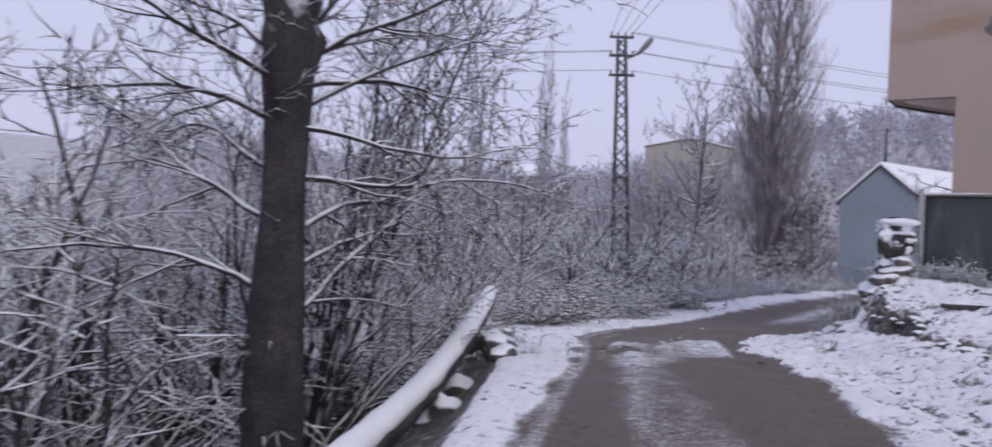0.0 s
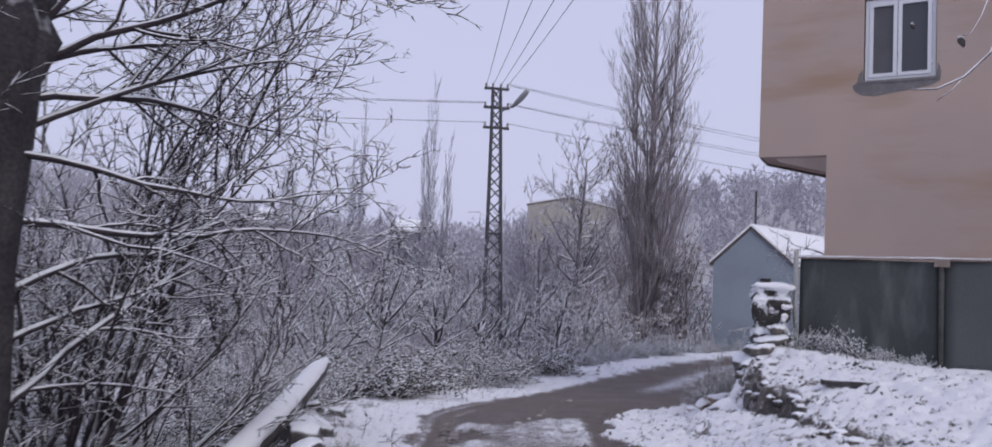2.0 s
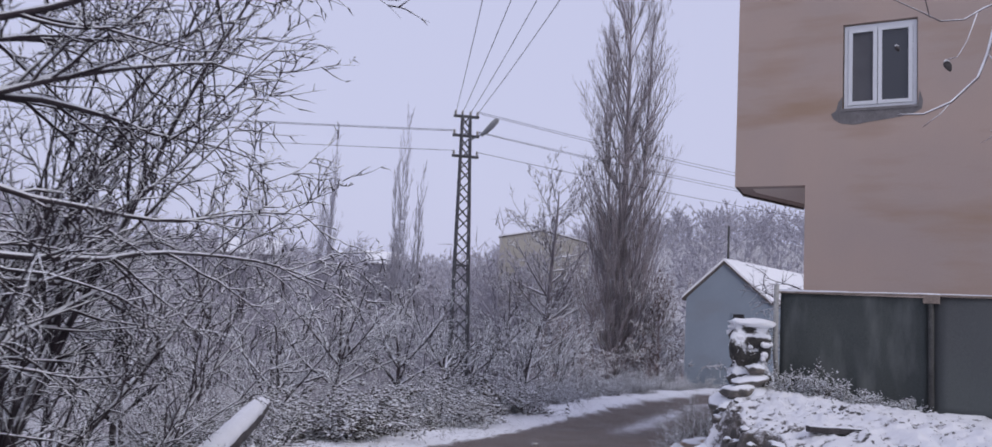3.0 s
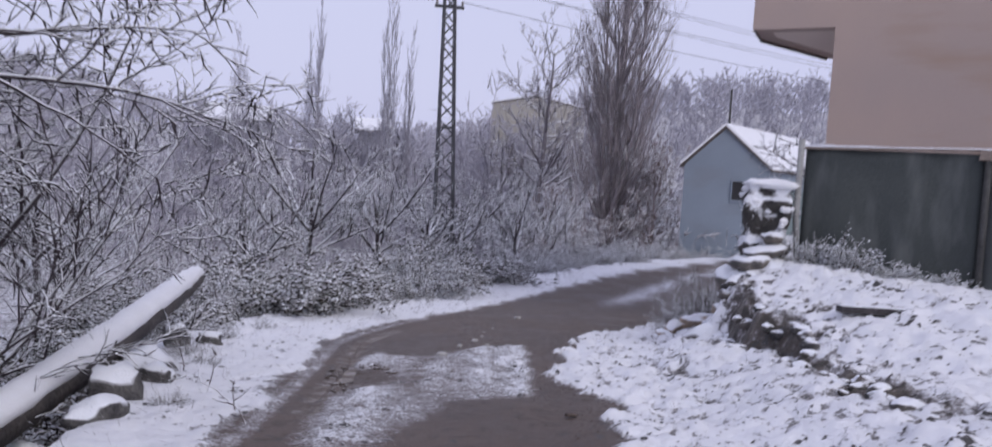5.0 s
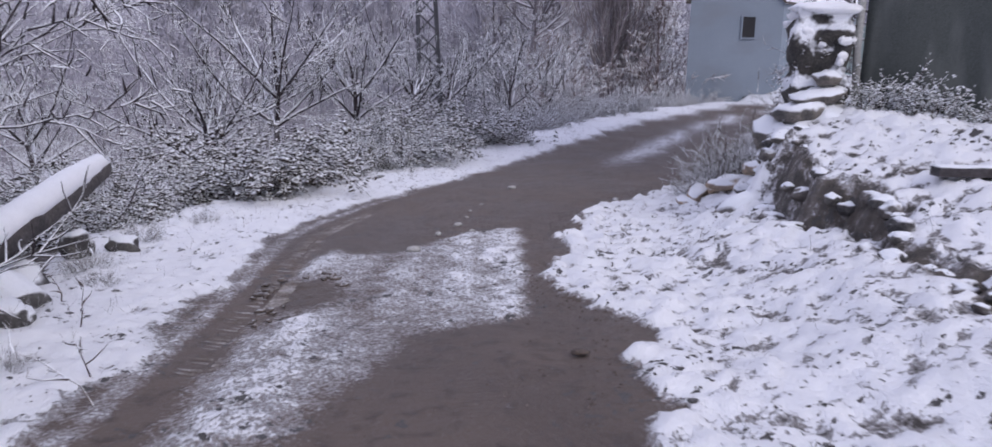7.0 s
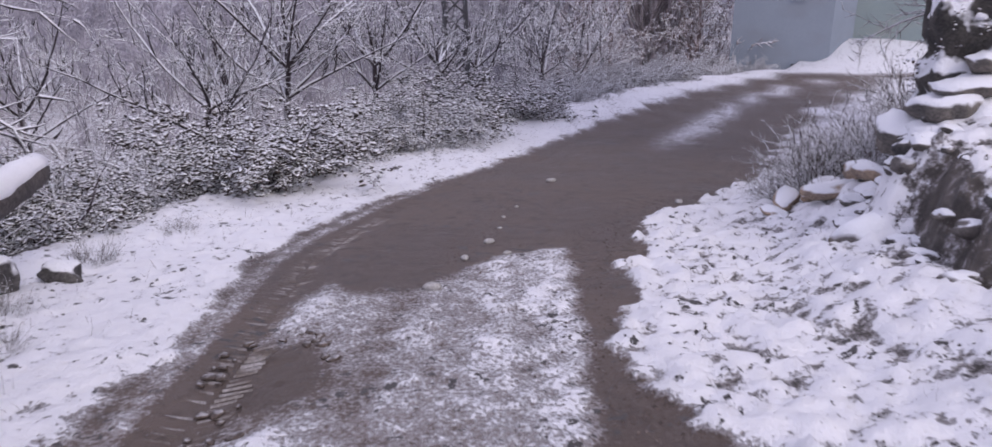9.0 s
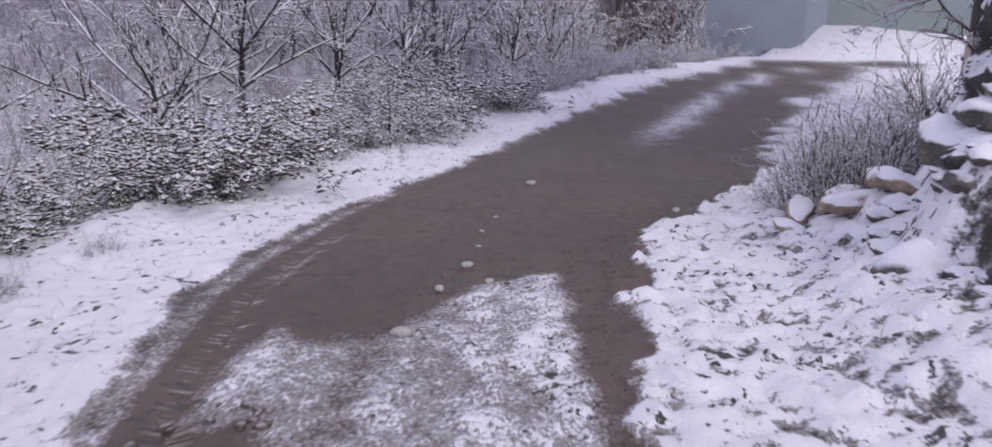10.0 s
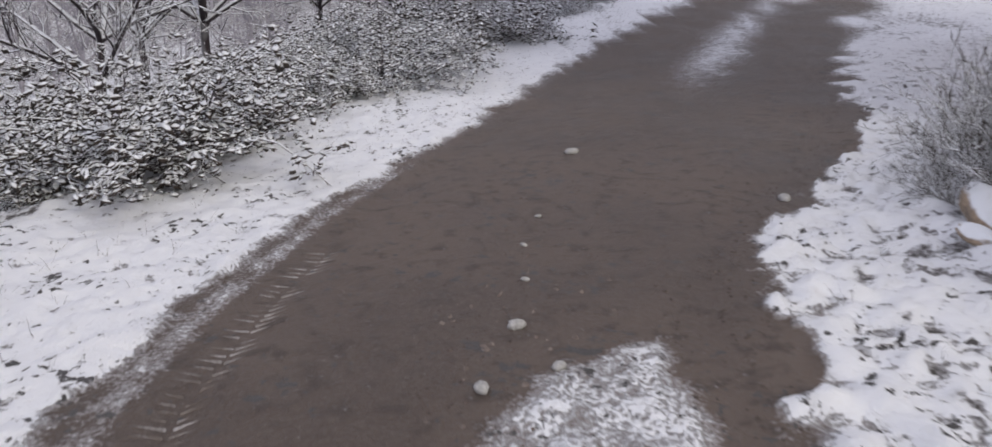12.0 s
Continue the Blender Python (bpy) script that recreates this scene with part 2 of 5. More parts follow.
def ground_material():
    m = bpy.data.materials.new("snow_mud_ground")
    m.use_nodes = True
    n, l = m.node_tree.nodes, m.node_tree.links
    b = n["Principled BSDF"]

    def noise_tex(scale, detail=5, rough=0.55):
        t = n.new("ShaderNodeTexNoise")
        t.inputs["Scale"].default_value, t.inputs["Detail"].default_value, t.inputs["Roughness"].default_value = scale, detail, rough
        l.new(tc.outputs["Object"], t.inputs[0])
        return t.outputs[0]

    def calc(op, a, c):
        t = n.new("ShaderNodeMath")
        t.operation = op
        for i, v in enumerate((a, c)):
            if isinstance(v, (int, float)):
                t.inputs[i].default_value = v
            else:
                l.new(v, t.inputs[i])
        return t.outputs[0]

    def ramp(v, lo, hi, a=0.0, c=1.0):
        t = n.new("ShaderNodeMapRange")
        for i, x in enumerate((lo, hi, a, c)):
            t.inputs[i + 1].default_value = x
        l.new(v, t.inputs[0])
        return t.outputs[0]

    def blend(f, a, c):
        t = n.new("ShaderNodeMix")
        t.data_type = "RGBA"
        l.new(f, t.inputs[0])
        for i, v in ((6, a), (7, c)):
            if isinstance(v, tuple):
                t.inputs[i].default_value = (*v, 1)
            else:
                l.new(v, t.inputs[i])
        return t.outputs[2]

    tc = n.new("ShaderNodeTexCoord")
    cover, earth = n.new("ShaderNodeAttribute"), n.new("ShaderNodeAttribute")
    cover.attribute_name, earth.attribute_name = "cover", "earth"
    big, mid, fine = noise_tex(0.9), noise_tex(9.0), noise_tex(45.0, 4, 0.6)
    veryfine = noise_tex(180.0, 2)
    weight_mid, weight_fine = ramp(earth.outputs["Fac"], 0, 1, 0.6, 2.1), ramp(earth.outputs["Fac"], 0, 1, 1.15, 1.1)
    field = calc("ADD", cover.outputs["Fac"], calc("ADD", calc("MULTIPLY", calc("SUBTRACT", mid, 0.5), weight_mid), calc("MULTIPLY", calc("SUBTRACT", fine, 0.5), weight_fine)))
    f = ramp(field, 0.45, 0.58)
    road = blend(ramp(big, 0.4, 0.62), (0.105, 0.076, 0.062), (0.15, 0.112, 0.092))
    road = blend(ramp(fine, 0.45, 0.75), road, (0.16, 0.13, 0.11))
    road = blend(ramp(mid, 0.52, 0.68), road, (0.075, 0.055, 0.045))
    soil = blend(ramp(mid, 0.35, 0.65), (0.05, 0.043, 0.038), (0.16, 0.135, 0.115))
    dirt = blend(earth.outputs["Fac"], road, soil)
    thin = blend(ramp(field, 0.20, 0.55), dirt, (0.54, 0.52, 0.54))
    speck = calc("ADD", noise_tex(15.0, 4, 0.6), calc("MULTIPLY", calc("SUBTRACT", noise_tex(2.3, 2), 0.5), 0.45))
    bare = ramp(speck, 0.335, 0.365)
    snow = blend(ramp(mid, 0.35, 0.65), (0.80, 0.81, 0.85), (0.86, 0.87, 0.90))
    f = calc("MULTIPLY", f, bare)
    thin = blend(bare, (0.085, 0.08, 0.08), thin)
    l.new(blend(f, thin, snow), b.inputs["Base Color"])
    wet = ramp(big, 0.35, 0.65, 0.42, 0.62)
    t = n.new("ShaderNodeMix")
    l.new(f, t.inputs[0])
    l.new(wet, t.inputs[2])
    t.inputs[3].default_value = 0.75
    l.new(t.outputs[0], b.inputs["Roughness"])
    grit = calc("MULTIPLY", ramp(f, 0, 1, 1.0, 0.45), calc("ADD", calc("MULTIPLY", fine, 0.9), calc("MULTIPLY", veryfine, 0.4)))
    h = calc("ADD", calc("ADD", f, calc("MULTIPLY", mid, 1.4)), grit)
    bp = n.new("ShaderNodeBump")
    bp.inputs["Strength"].default_value, bp.inputs["Distance"].default_value = 0.9, 0.022
    l.new(h, bp.inputs["Height"])
    l.new(bp.outputs[0], b.inputs["Normal"])
    return m


M_ground = ground_material()

# ---- ground shape ----
ROAD_L = ((-30, -1.5), (2, 0.2), (5.8, 0.38), (9.8, 1.04), (12.3, 1.28), (14, 1.38), (15, 1.66), (16.2, 2.12), (17.2, 2.62), (18.8, 3.6), (22.4, 5.6), (24.8, 7.15), (28.6, 9.85), (31.5, 12.5), (36, 17), (39, 22), (41, 30), (46, 60))
ROAD_R = ((-30, 1.5), (2, 2.6), (6, 2.8), (8.3, 3.2), (9.7, 3.3), (10.7, 3.65), (11.4, 3.42), (12.5, 3.55), (13.9, 4.1), (14.8, 4.4), (15.8, 5.2), (16.9, 6.3), (18.3, 7.3), (20.6, 8.5), (25.5, 11.7), (29.5, 14.6), (33, 18.5), (36, 25), (38, 32), (42, 60))
BRUSH = ((-30, -1.2), (0, -0.6), (7, 0.0), (9, 0.15), (10.5, 0.12), (12, 0.0), (13.5, -0.35), (14.5, -0.5), (15.3, -0.3), (16.2, 0.0), (17.4, 0.5), (19.1, 1.3), (20.9, 2.2), (22.3, 3.2), (25.4, 5.2), (30, 8.6), (34, 12), (37, 15.8), (41, 22), (44, 30), (50, 60))
CREST = ((-30, 4.2), (5, 5.0), (9, 5.22), (10.7, 5.38), (11.5, 5.5), (12.6, 5.7), (13.4, 5.98), (14.2, 6.7), (16.5, 8.6), (20, 12.5), (30, 30), (60, 90))
PATCH = ((0.9, 5.0), (1.05, 7.6), (1.24, 9.6), (1.38, 11.3), (1.5, 12.6), (1.82, 13.75), (2.1, 13.25), (2.45, 13.35), (3.0, 14.0), (3.66, 14.15), (3.08, 10.95), (2.5, 10.6), (2.1, 9.6), (2.0, 7.2), (1.9, 5.0))


def along(table, y):
    ys, xs = zip(*table)
    return np.interp(y, ys, xs)


def smooth(a, b, v):
    t = np.clip((v - a) / (b - a), 0, 1)
    return t * t * (3 - 2 * t)


def base_height(x, y):
    yc = 22 - np.logaddexp(0, 22 - y)
    yc = 8 + 0.5 * np.logaddexp(0, (yc - 8) / 0.5)
    return 0.5158 + 0.0196 * np.clip(x, -2, 6) - 0.0803 * yc


def crest_wander(y):
    """The eroded crest runs in and out."""
    return 0.09 * np.sin(2.3 * y + 1) + 0.06 * np.sin(5.1 * y) + 0.04 * np.sin(11.3 * y + 2)


def ground_height(x, y):
    """The ground's height without its small lumps."""
    x, y = np.asarray(x, float), np.asarray(y, float)
    z = base_height(x, y)
    crest, left = along(CREST, y) + crest_wander(y), along(BRUSH, y)
    foot = z + 0.27 * smooth(-1.3, -0.25, x - crest)
    yard = np.clip(0.16 + 0.27 * (x - 5.4) + 0.10 * (y - 11), 0.0, 0.72)
    run = np.clip((x - 6.62) * 0.8 - (y - 13.43) * 0.6, 0, 5)
    yard = np.minimum(yard, 0.645 - 0.045 * np.minimum(run, 2.0))
    yard = np.maximum(yard, foot + 0.05)
    face = smooth(0.0, 1.0, (x - crest) / (0.18 + 0.35 * smooth(12.3, 13.5, y)) + 1)
    z = foot * (1 - face) + yard * face
    z = z + 0.20 * np.exp(-(((x - 6.15) / 0.6) ** 2 + ((y - 14.6) / 0.55) ** 2))
    z = z + 0.14 * np.exp(-(((x - 6.25) / 0.35) ** 2 + ((y - 13.5) / 0.35) ** 2))
    out = np.clip(left - x, 0, None) * np.where(y > 20, 0.65, 0.95)
    near = smooth(0, 60, y)
    z = z - 0.42 * smooth(0.0, 0.55, out) * smooth(14.0, 12.8, y)
    z = z - (2.6 * smooth(0.0, 4.5, out) + 1.6 * smooth(4.5, 25, out)) * smooth(160, 60, y)
    z = z + 1.0 * smooth(0, 2.6, y - 36.6) * smooth(17.6, 19.4, x) * smooth(54, 46, y)
    r, az = np.hypot(x, y), np.degrees(np.arctan2(x, np.maximum(y, 1e-3)))
    rise = np.interp(az, (-60, -25, -18, -12, -4, 3, 8, 12, 16, 24, 40, 70), (18, 15, 13, 9, 7, 7, 9, 13, 19, 22, 20, 16))
    z = z + rise * smooth(60, 190, r)
    return z


def noise_field(x, y, scale, octaves=3, seed=0.0):
    return np.array([noise.fractal(Vector((a * scale, b * scale, seed)), 0.9, 2.1, octaves) for a, b in zip(x, y)])


def inside(poly, x, y):
    """Signed closeness: positive inside the polygon, in metres."""
    d, hit = np.full(len(x), 1e9), np.zeros(len(x), bool)
    for (ax, ay), (bx, by) in zip(poly, poly[1:] + poly[:1]):
        t = np.clip(((x - ax) * (bx - ax) + (y - ay) * (by - ay)) / ((bx - ax) ** 2 + (by - ay) ** 2), 0, 1)
        d = np.minimum(d, np.hypot(x - ax - t * (bx - ax), y - ay - t * (by - ay)))
        cross = (ay > y) != (by > y)
        hit ^= cross & (x < (bx - ax) * (y - ay) / ((by - ay) or 1e-9) + ax)
    return np.where(hit, d, -d)


def grown(lo, hi, step, far, factor=1.15):
    mid = list(np.arange(lo, hi, step))
    out, s = [], step
    v = mid[-1]
    while v < far:
        s *= factor
        v += s
        out.append(v)
    back, s, v = [], step, lo
    while v > -far:
        s *= factor
        v -= s
        back.append(v)
    return np.array(back[::-1] + mid + out)


def build_ground():
    gx, gy = grown(-1.6, 7.4, 0.045, 420), grown(8.2, 19.5, 0.045, 420)
    X, Y = (a.ravel() for a in np.meshgrid(gx, gy))
    Z = ground_height(X, Y)
    xl, xr, crest, brush = along(ROAD_L, Y), along(ROAD_R, Y), along(CREST, Y) + crest_wander(Y), along(BRUSH, Y)
    slope = np.where(Y > 19, 0.6, 1.0)
    near = np.hypot(X - 3, Y - 12) < 22
    n1, n2 = np.zeros(len(X)), np.zeros(len(X))
    n1[near], n2[near] = noise_field(X[near], Y[near], 1.6, 3), noise_field(X[near], Y[near], 7.0, 3, 5.0)
    wide = noise_field(X, Y, 0.25, 2, 9.0)
    off_l, off_r = (xl - X) * slope, (X - xr) * slope
    cover = np.maximum(smooth(-0.12, 0.32, off_l + 0.16 * n1 + 0.06 * n2), smooth(-0.06, 0.16, off_r + 0.22 * n1 + 0.08 * n2)) * 1.28 - 0.3
    slush = smooth(-0.17, -0.03, off_l) * smooth(0.25, 0.0, off_l) * smooth(20, 16, Y)
    cover = np.maximum(cover, slush * (0.72 + 0.12 * n1 + 0.14 * n2) - 0.3)
    right = off_r > 0
    cover = np.where(right, np.minimum(cover, 0.77 + 0.10 * n1 + 0.42 * n2), cover)
    cover = np.where((off_l > 0.1), np.minimum(cover, 0.84 + 0.1 * n1 + 0.28 * n2 + 0.14 * smooth(0.3, 0.6, off_l)), cover)
    u = (X - xl) / (xr - xl)
    cover = np.maximum(cover, smooth(0.25, 0.6, X - crest) * (0.90 + 0.12 * n1 + 0.32 * n2))
    inner = inside(PATCH, X, Y)
    streak = 0.46 + 0.10 * n1 + 0.08 * n2 + 0.05 * np.sin(17 * (X - 0.16 * Y) + 2 * n1) - 0.10 * np.exp(-((u - 0.42) / 0.05) ** 2) + 0.10 * smooth(0.5, 0.8, u) + 0.12 * smooth(0.42, 0.22, u)
    fade = smooth(-0.15, 0.06 + 0.22 * smooth(0.8, 0.5, u), inner + 0.05 * n1) * np.where(Y < 9.5, 0.8, 1)
    cover = np.maximum(cover, fade * (streak + 0.3) - 0.3)
    hole = np.exp(-(((X - 1.72) / 0.24) ** 2 + ((Y - 11.85) / 0.42) ** 2))
    cover -= 0.9 * hole + 0.4 * np.exp(-(((X - 1.55) / 0.12) ** 2 + ((Y - 11.3) / 0.35) ** 2))
    far_mid = np.exp(-((((X - xl) / np.maximum(xr - xl, 0.1)) - 0.50 - 0.06 * n1) / 0.13) ** 2) * smooth(18.5, 23.5, Y) * smooth(37, 31, Y) * (off_l < 0) * (off_r < 0)
    cover += (0.64 + 0.25 * n1) * far_mid
    scar = np.exp(-(((X - crest + 0.08) / (0.12 + 0.06 * n1)) ** 2)) * smooth(8.6, 9.4, Y) * smooth(13.2, 12.5, Y)
    cover -= scar * (0.78 + 0.5 * n1 + 0.5 * n2)
    cover -= 0.5 * np.exp(-(((X - 6.35 - 0.8 * (Y - 11.4) * -1) / 0.9) ** 2 + ((Y - 11.42 + 0.55 * (X - 6.35)) / 0.045) ** 2))
    berm = smooth(35.4, 36.0, Y) * smooth(15.4, 16.6, X) * smooth(54, 46, Y)
    cover = np.maximum(cover, berm * 1.1 - 0.1)
    floor = X < brush - 0.1
    cover[floor] = 0.46 - 0.30 * smooth(16, 13, Y[floor]) + 0.25 * wide[floor] + 0.2 * n1[floor]
    cover[(np.hypot(X, Y) > 60)] = 0.47
    earth = np.clip(smooth(0.05, 0.5, off_r) + smooth(0.05, 0.5, off_l) + 0.3 * hole, 0, 1)
    on = smooth(0.35, 0.65, cover)
    lumps = 0.028 * n2 * np.where(right, 2.2, 1.0) + 0.035 * n1 * np.where(right | (off_l > 0.2), 1, 0.12)
    Z = Z + on * (0.022 + lumps * near) + scar * (0.10 * n2 + 0.05 * n1) - 0.03 * hole + 0.05 * hole * np.abs(n2) + (1 - on) * 0.004 * n2
    track = np.exp(-(((X - xl - 0.28) / 0.16) ** 2)) + np.exp(-(((X - xr + 0.35) / 0.16) ** 2))
    Z -= 0.018 * track * (Y < 22)
    Z += 0.25 * wide * smooth(25, 60, np.hypot(X, Y)) * (np.abs((X - (xl + xr) / 2)) > 8)
    w, h = len(gx), len(gy)
    i = (np.arange(h - 1)[:, None] * w + np.arange(w - 1)).ravel()
    faces = np.stack([i, i + 1, i + w + 1, i + w], 1)
    me = mesh_from("ground", np.stack([X, Y, Z], 1), faces, M_ground, True)
    for key, values in (("cover", cover), ("earth", earth)):
        a = me.attributes.new(key, "FLOAT", "POINT")
        a.data.foreach_set("value", np.clip(values, -1, 2).astype(np.float32))
    ob = new("ground", me)
    return tagged(ob, "snow-covered ground with a wet brown muddy lane curving down through it", "ground", kind="structure")


def mesh_from(name, verts, faces, material, shade=False):
    me = bpy.data.meshes.new(name)
    verts, faces = np.asarray(verts, np.float32), np.asarray(faces, np.int32)
    k = faces.shape[1]
    me.vertices.add(len(verts))
    me.vertices.foreach_set("co", verts.ravel())
    me.loops.add(faces.size)
    me.loops.foreach_set("vertex_index", faces.ravel())
    me.polygons.add(len(faces))
    me.polygons.foreach_set("loop_start", np.arange(0, faces.size, k, dtype=np.int32))
    me.polygons.foreach_set("loop_total", np.full(len(faces), k, np.int32))
    me.update(calc_edges=True)
    if shade:
        me.polygons.foreach_set("use_smooth", np.ones(len(faces), bool))
    me.materials.append(material)
    me.validate()
    return me


build_ground()


def gz(x, y):
    return float(ground_height(x, y))


# ---- helpers for things ----
def part(name, bm, material, parent=None, label="", shade=False, bevel=0.0):
    if bevel:
        bmesh.ops.bevel(bm, geom=bm.edges[:], offset=bevel, segments=2, affect="EDGES", profile=0.5, clamp_overlap=True)
    bmesh.ops.recalc_face_normals(bm, faces=bm.faces[:])
    me = bpy.data.meshes.new(name)
    bm.to_mesh(me)
    bm.free()
    if shade:
        me.polygons.foreach_set("use_smooth", [True] * len(me.polygons))
    me.materials.append(material)
    ob = new(name, me)
    ob.parent = parent
    return tagged(ob, label)


def thing(name, label, category, m=None, group="", kind=""):
    ob = new(name)
    ob.empty_display_size = 0.2
    if m is not None:
        ob.matrix_world = m
    return tagged(ob, label, category, group, kind)


def box(bm, x0, y0, z0, x1, y1, z1, m=None):
    vs = [bm.verts.new((x, y, z)) for z in (z0, z1) for x, y in ((x0, y0), (x1, y0), (x1, y1), (x0, y1))]
    for f in ((3, 2, 1, 0), (4, 5, 6, 7), (0, 1, 5, 4), (1, 2, 6, 5), (2, 3, 7, 6), (3, 0, 4, 7)):
        bm.faces.new([vs[i] for i in f])
    if m is not None:
        bmesh.ops.transform(bm, matrix=m, verts=vs)
    return vs


def one_box(*a, m=None):
    bm = bmesh.new()
    box(bm, *a, m=m)
    return bm


def beam(bm, a, b, w, sides=4):
    """A straight bar from a to b."""
    a, b = Vector(a), Vector(b)
    q = (b - a).to_track_quat("Z", "Y").to_matrix()
    rings = []
    for p in (a, b):
        rings.append([bm.verts.new(p + q @ Vector((math.cos(t) * w, math.sin(t) * w, 0))) for t in [2 * math.pi * (i + 0.5) / sides for i in range(sides)]])
    for i in range(sides):
        bm.faces.new((rings[0][i], rings[0][(i + 1) % sides], rings[1][(i + 1) % sides], rings[1][i]))
    bm.faces.new(rings[0][::-1])
    bm.faces.new(rings[1])


def prism(bm, poly, z0, z1):
    lo, hi = [bm.verts.new((x, y, z0)) for x, y in poly], [bm.verts.new((x, y, z1)) for x, y in poly]
    bm.faces.new(lo[::-1])
    bm.faces.new(hi)
    for i in range(len(poly)):
        j = (i + 1) % len(poly)
        bm.faces.new((lo[i], lo[j], hi[j], hi[i]))


def swept(bm, points, radii, sides=12, squash=1.0, rough=0.0, seed=0):
    rings = []
    for k, (p, r) in enumerate(zip(points, radii)):
        a, b = Vector(points[max(k - 1, 0)]), Vector(points[min(k + 1, len(points) - 1)])
        t = (b - a).normalized()
        if k == 0:
            side = t.cross(Vector((0, 0, 1))) if abs(t.z) < 0.9 else t.cross(Vector((0, 1, 0)))
        side = (side - t * side.dot(t)).normalized()
        up = side.cross(t)
        ring = []
        for i in range(sides):
            g = 2 * math.pi * i / sides
            d = side * math.cos(g) + up * math.sin(g) * squash
            v = Vector(p) + d * r
            ring.append(bm.verts.new(v + d * r * rough * noise.fractal(v * 6 + Vector((seed, 0, 0)), 1, 2, 3)))
        rings.append(ring)
    for r0, r1 in zip(rings, rings[1:]):
        for i in range(sides):
            bm.faces.new((r0[i], r0[(i + 1) % sides], r1[(i + 1) % sides], r1[i]))
    bm.faces.new(rings[0][::-1])
    bm.faces.new(rings[-1])


def boulder(size, seed, subdiv=2, flat=1.0):
    bm = bmesh.new()
    bmesh.ops.create_icosphere(bm, subdivisions=subdiv, radius=1)
    for v in bm.verts:
        k = 1 + 0.32 * noise.fractal(v.co * 0.9 + Vector((seed * 3.1, 0, 0)), 1, 2, 3) + 0.07 * noise.noise(v.co * 4 + Vector((seed, 0, 0)))
        v.co = Vector((v.co.x * size[0], v.co.y * size[1], max(v.co.z, -0.6) * size[2] * flat)) * k
    return bm


def crag(size, seed):
    """A jagged, broken stone."""
    bm = bmesh.new()
    bmesh.ops.create_icosphere(bm, subdivisions=3, radius=1)
    for v in bm.verts:
        q = v.co * 1.3 + Vector((seed * 2.7, seed * 0.9, 0))
        k = 0.78 + 0.45 * noise.voronoi(q)[0][0] + 0.25 * noise.fractal(v.co * 1.1 + Vector((seed, 0, 0)), 1, 2, 3)
        v.co = Vector((v.co.x * size[0], v.co.y * size[1], v.co.z * size[2])) * k
    return bm


# ---- plants ----
class Wood:
    """Gathers tapering segments and turns them into one mesh."""

    def __init__(self, seed):
        self.a, self.b, self.ra, self.rb, self.level, self.rng = [], [], [], [], [], random.Random(seed)

    def branch(self, p, d, length, r, depth, spec):
        """spec: one dict a level: steps, wander, lift, kids, angle, ratio, from_."""
        s = spec[depth]
        rng, steps = self.rng, s["steps"]
        pts, p, d = [], Vector(p), Vector(d).normalized()
        for i in range(steps):
            w = s["wander"]
            d = (d + Vector((rng.gauss(0, w), rng.gauss(0, w), rng.gauss(0, w) + s["lift"]))).normalized()
            q = p + d * (length / steps)
            r0, r1 = r * (1 - s.get("taper", 0.85) * i / steps), r * (1 - s.get("taper", 0.85) * (i + 1) / steps)
            self.a.append(p[:]), self.b.append(q[:]), self.ra.append(r0), self.rb.append(r1), self.level.append(depth)
            pts.append((p.copy(), q.copy(), d.copy(), r0))
            p = q
        if depth + 1 < len(spec):
            n = s["kids"]
            for k in range(n):
                f = s["from_"] + (1 - s["from_"]) * (k + rng.random()) / n
                i = min(int(f * steps), steps - 1)
                a, b, dd, rr = pts[i]
                start = a.lerp(b, rng.random())
                side = dd.cross(Vector((rng.gauss(0, 1), rng.gauss(0, 1), rng.gauss(0, 1))))
                if side.length < 1e-3:
                    continue
                ang = radians(s["angle"] * rng.uniform(0.7, 1.3))
                nd = dd * math.cos(ang) + side.normalized() * math.sin(ang)
                L = length * s["ratio"] * rng.uniform(0.6, 1.2) * (1.15 - 0.6 * f)
                self.branch(start, nd, L, max(min(rr * 0.62, r * 0.5), 0.0080 * s.get("min", 1)), depth + 1, spec)
        return pts

    def mesh(self, name, material, sides=3, levels=(0, 9)):
        level = np.array(self.level)
        use = (level >= levels[0]) & (level <= levels[1])
        A, B = np.array(self.a)[use], np.array(self.b)[use]
        ra, rb = np.array(self.ra)[use][:, None], np.array(self.rb)[use][:, None]
        T = B - A
        T /= np.linalg.norm(T, axis=1, keepdims=True) + 1e-9
        ref = np.where(np.abs(T[:, 2:3]) < 0.9, [[0, 0, 1.0]], [[1.0, 0, 0]])
        U = np.cross(T, ref)
        U /= np.linalg.norm(U, axis=1, keepdims=True)
        V = np.cross(U, T)
        rings = []
        for P, R in ((A, ra), (B, rb)):
            for i in range(sides):
                g = 2 * math.pi * i / sides + math.pi / 2
                rings.append(P + R * (U * math.cos(g) + V * math.sin(g)))
        verts = np.stack(rings, 1).reshape(-1, 3)
        base = np.arange(len(A))[:, None] * 2 * sides
        faces = np.concatenate([base + np.array([[i, i + sides, (i + 1) % sides + sides, (i + 1) % sides]]) for i in range(sides)])
        return mesh_from(name, verts, faces, material, True)


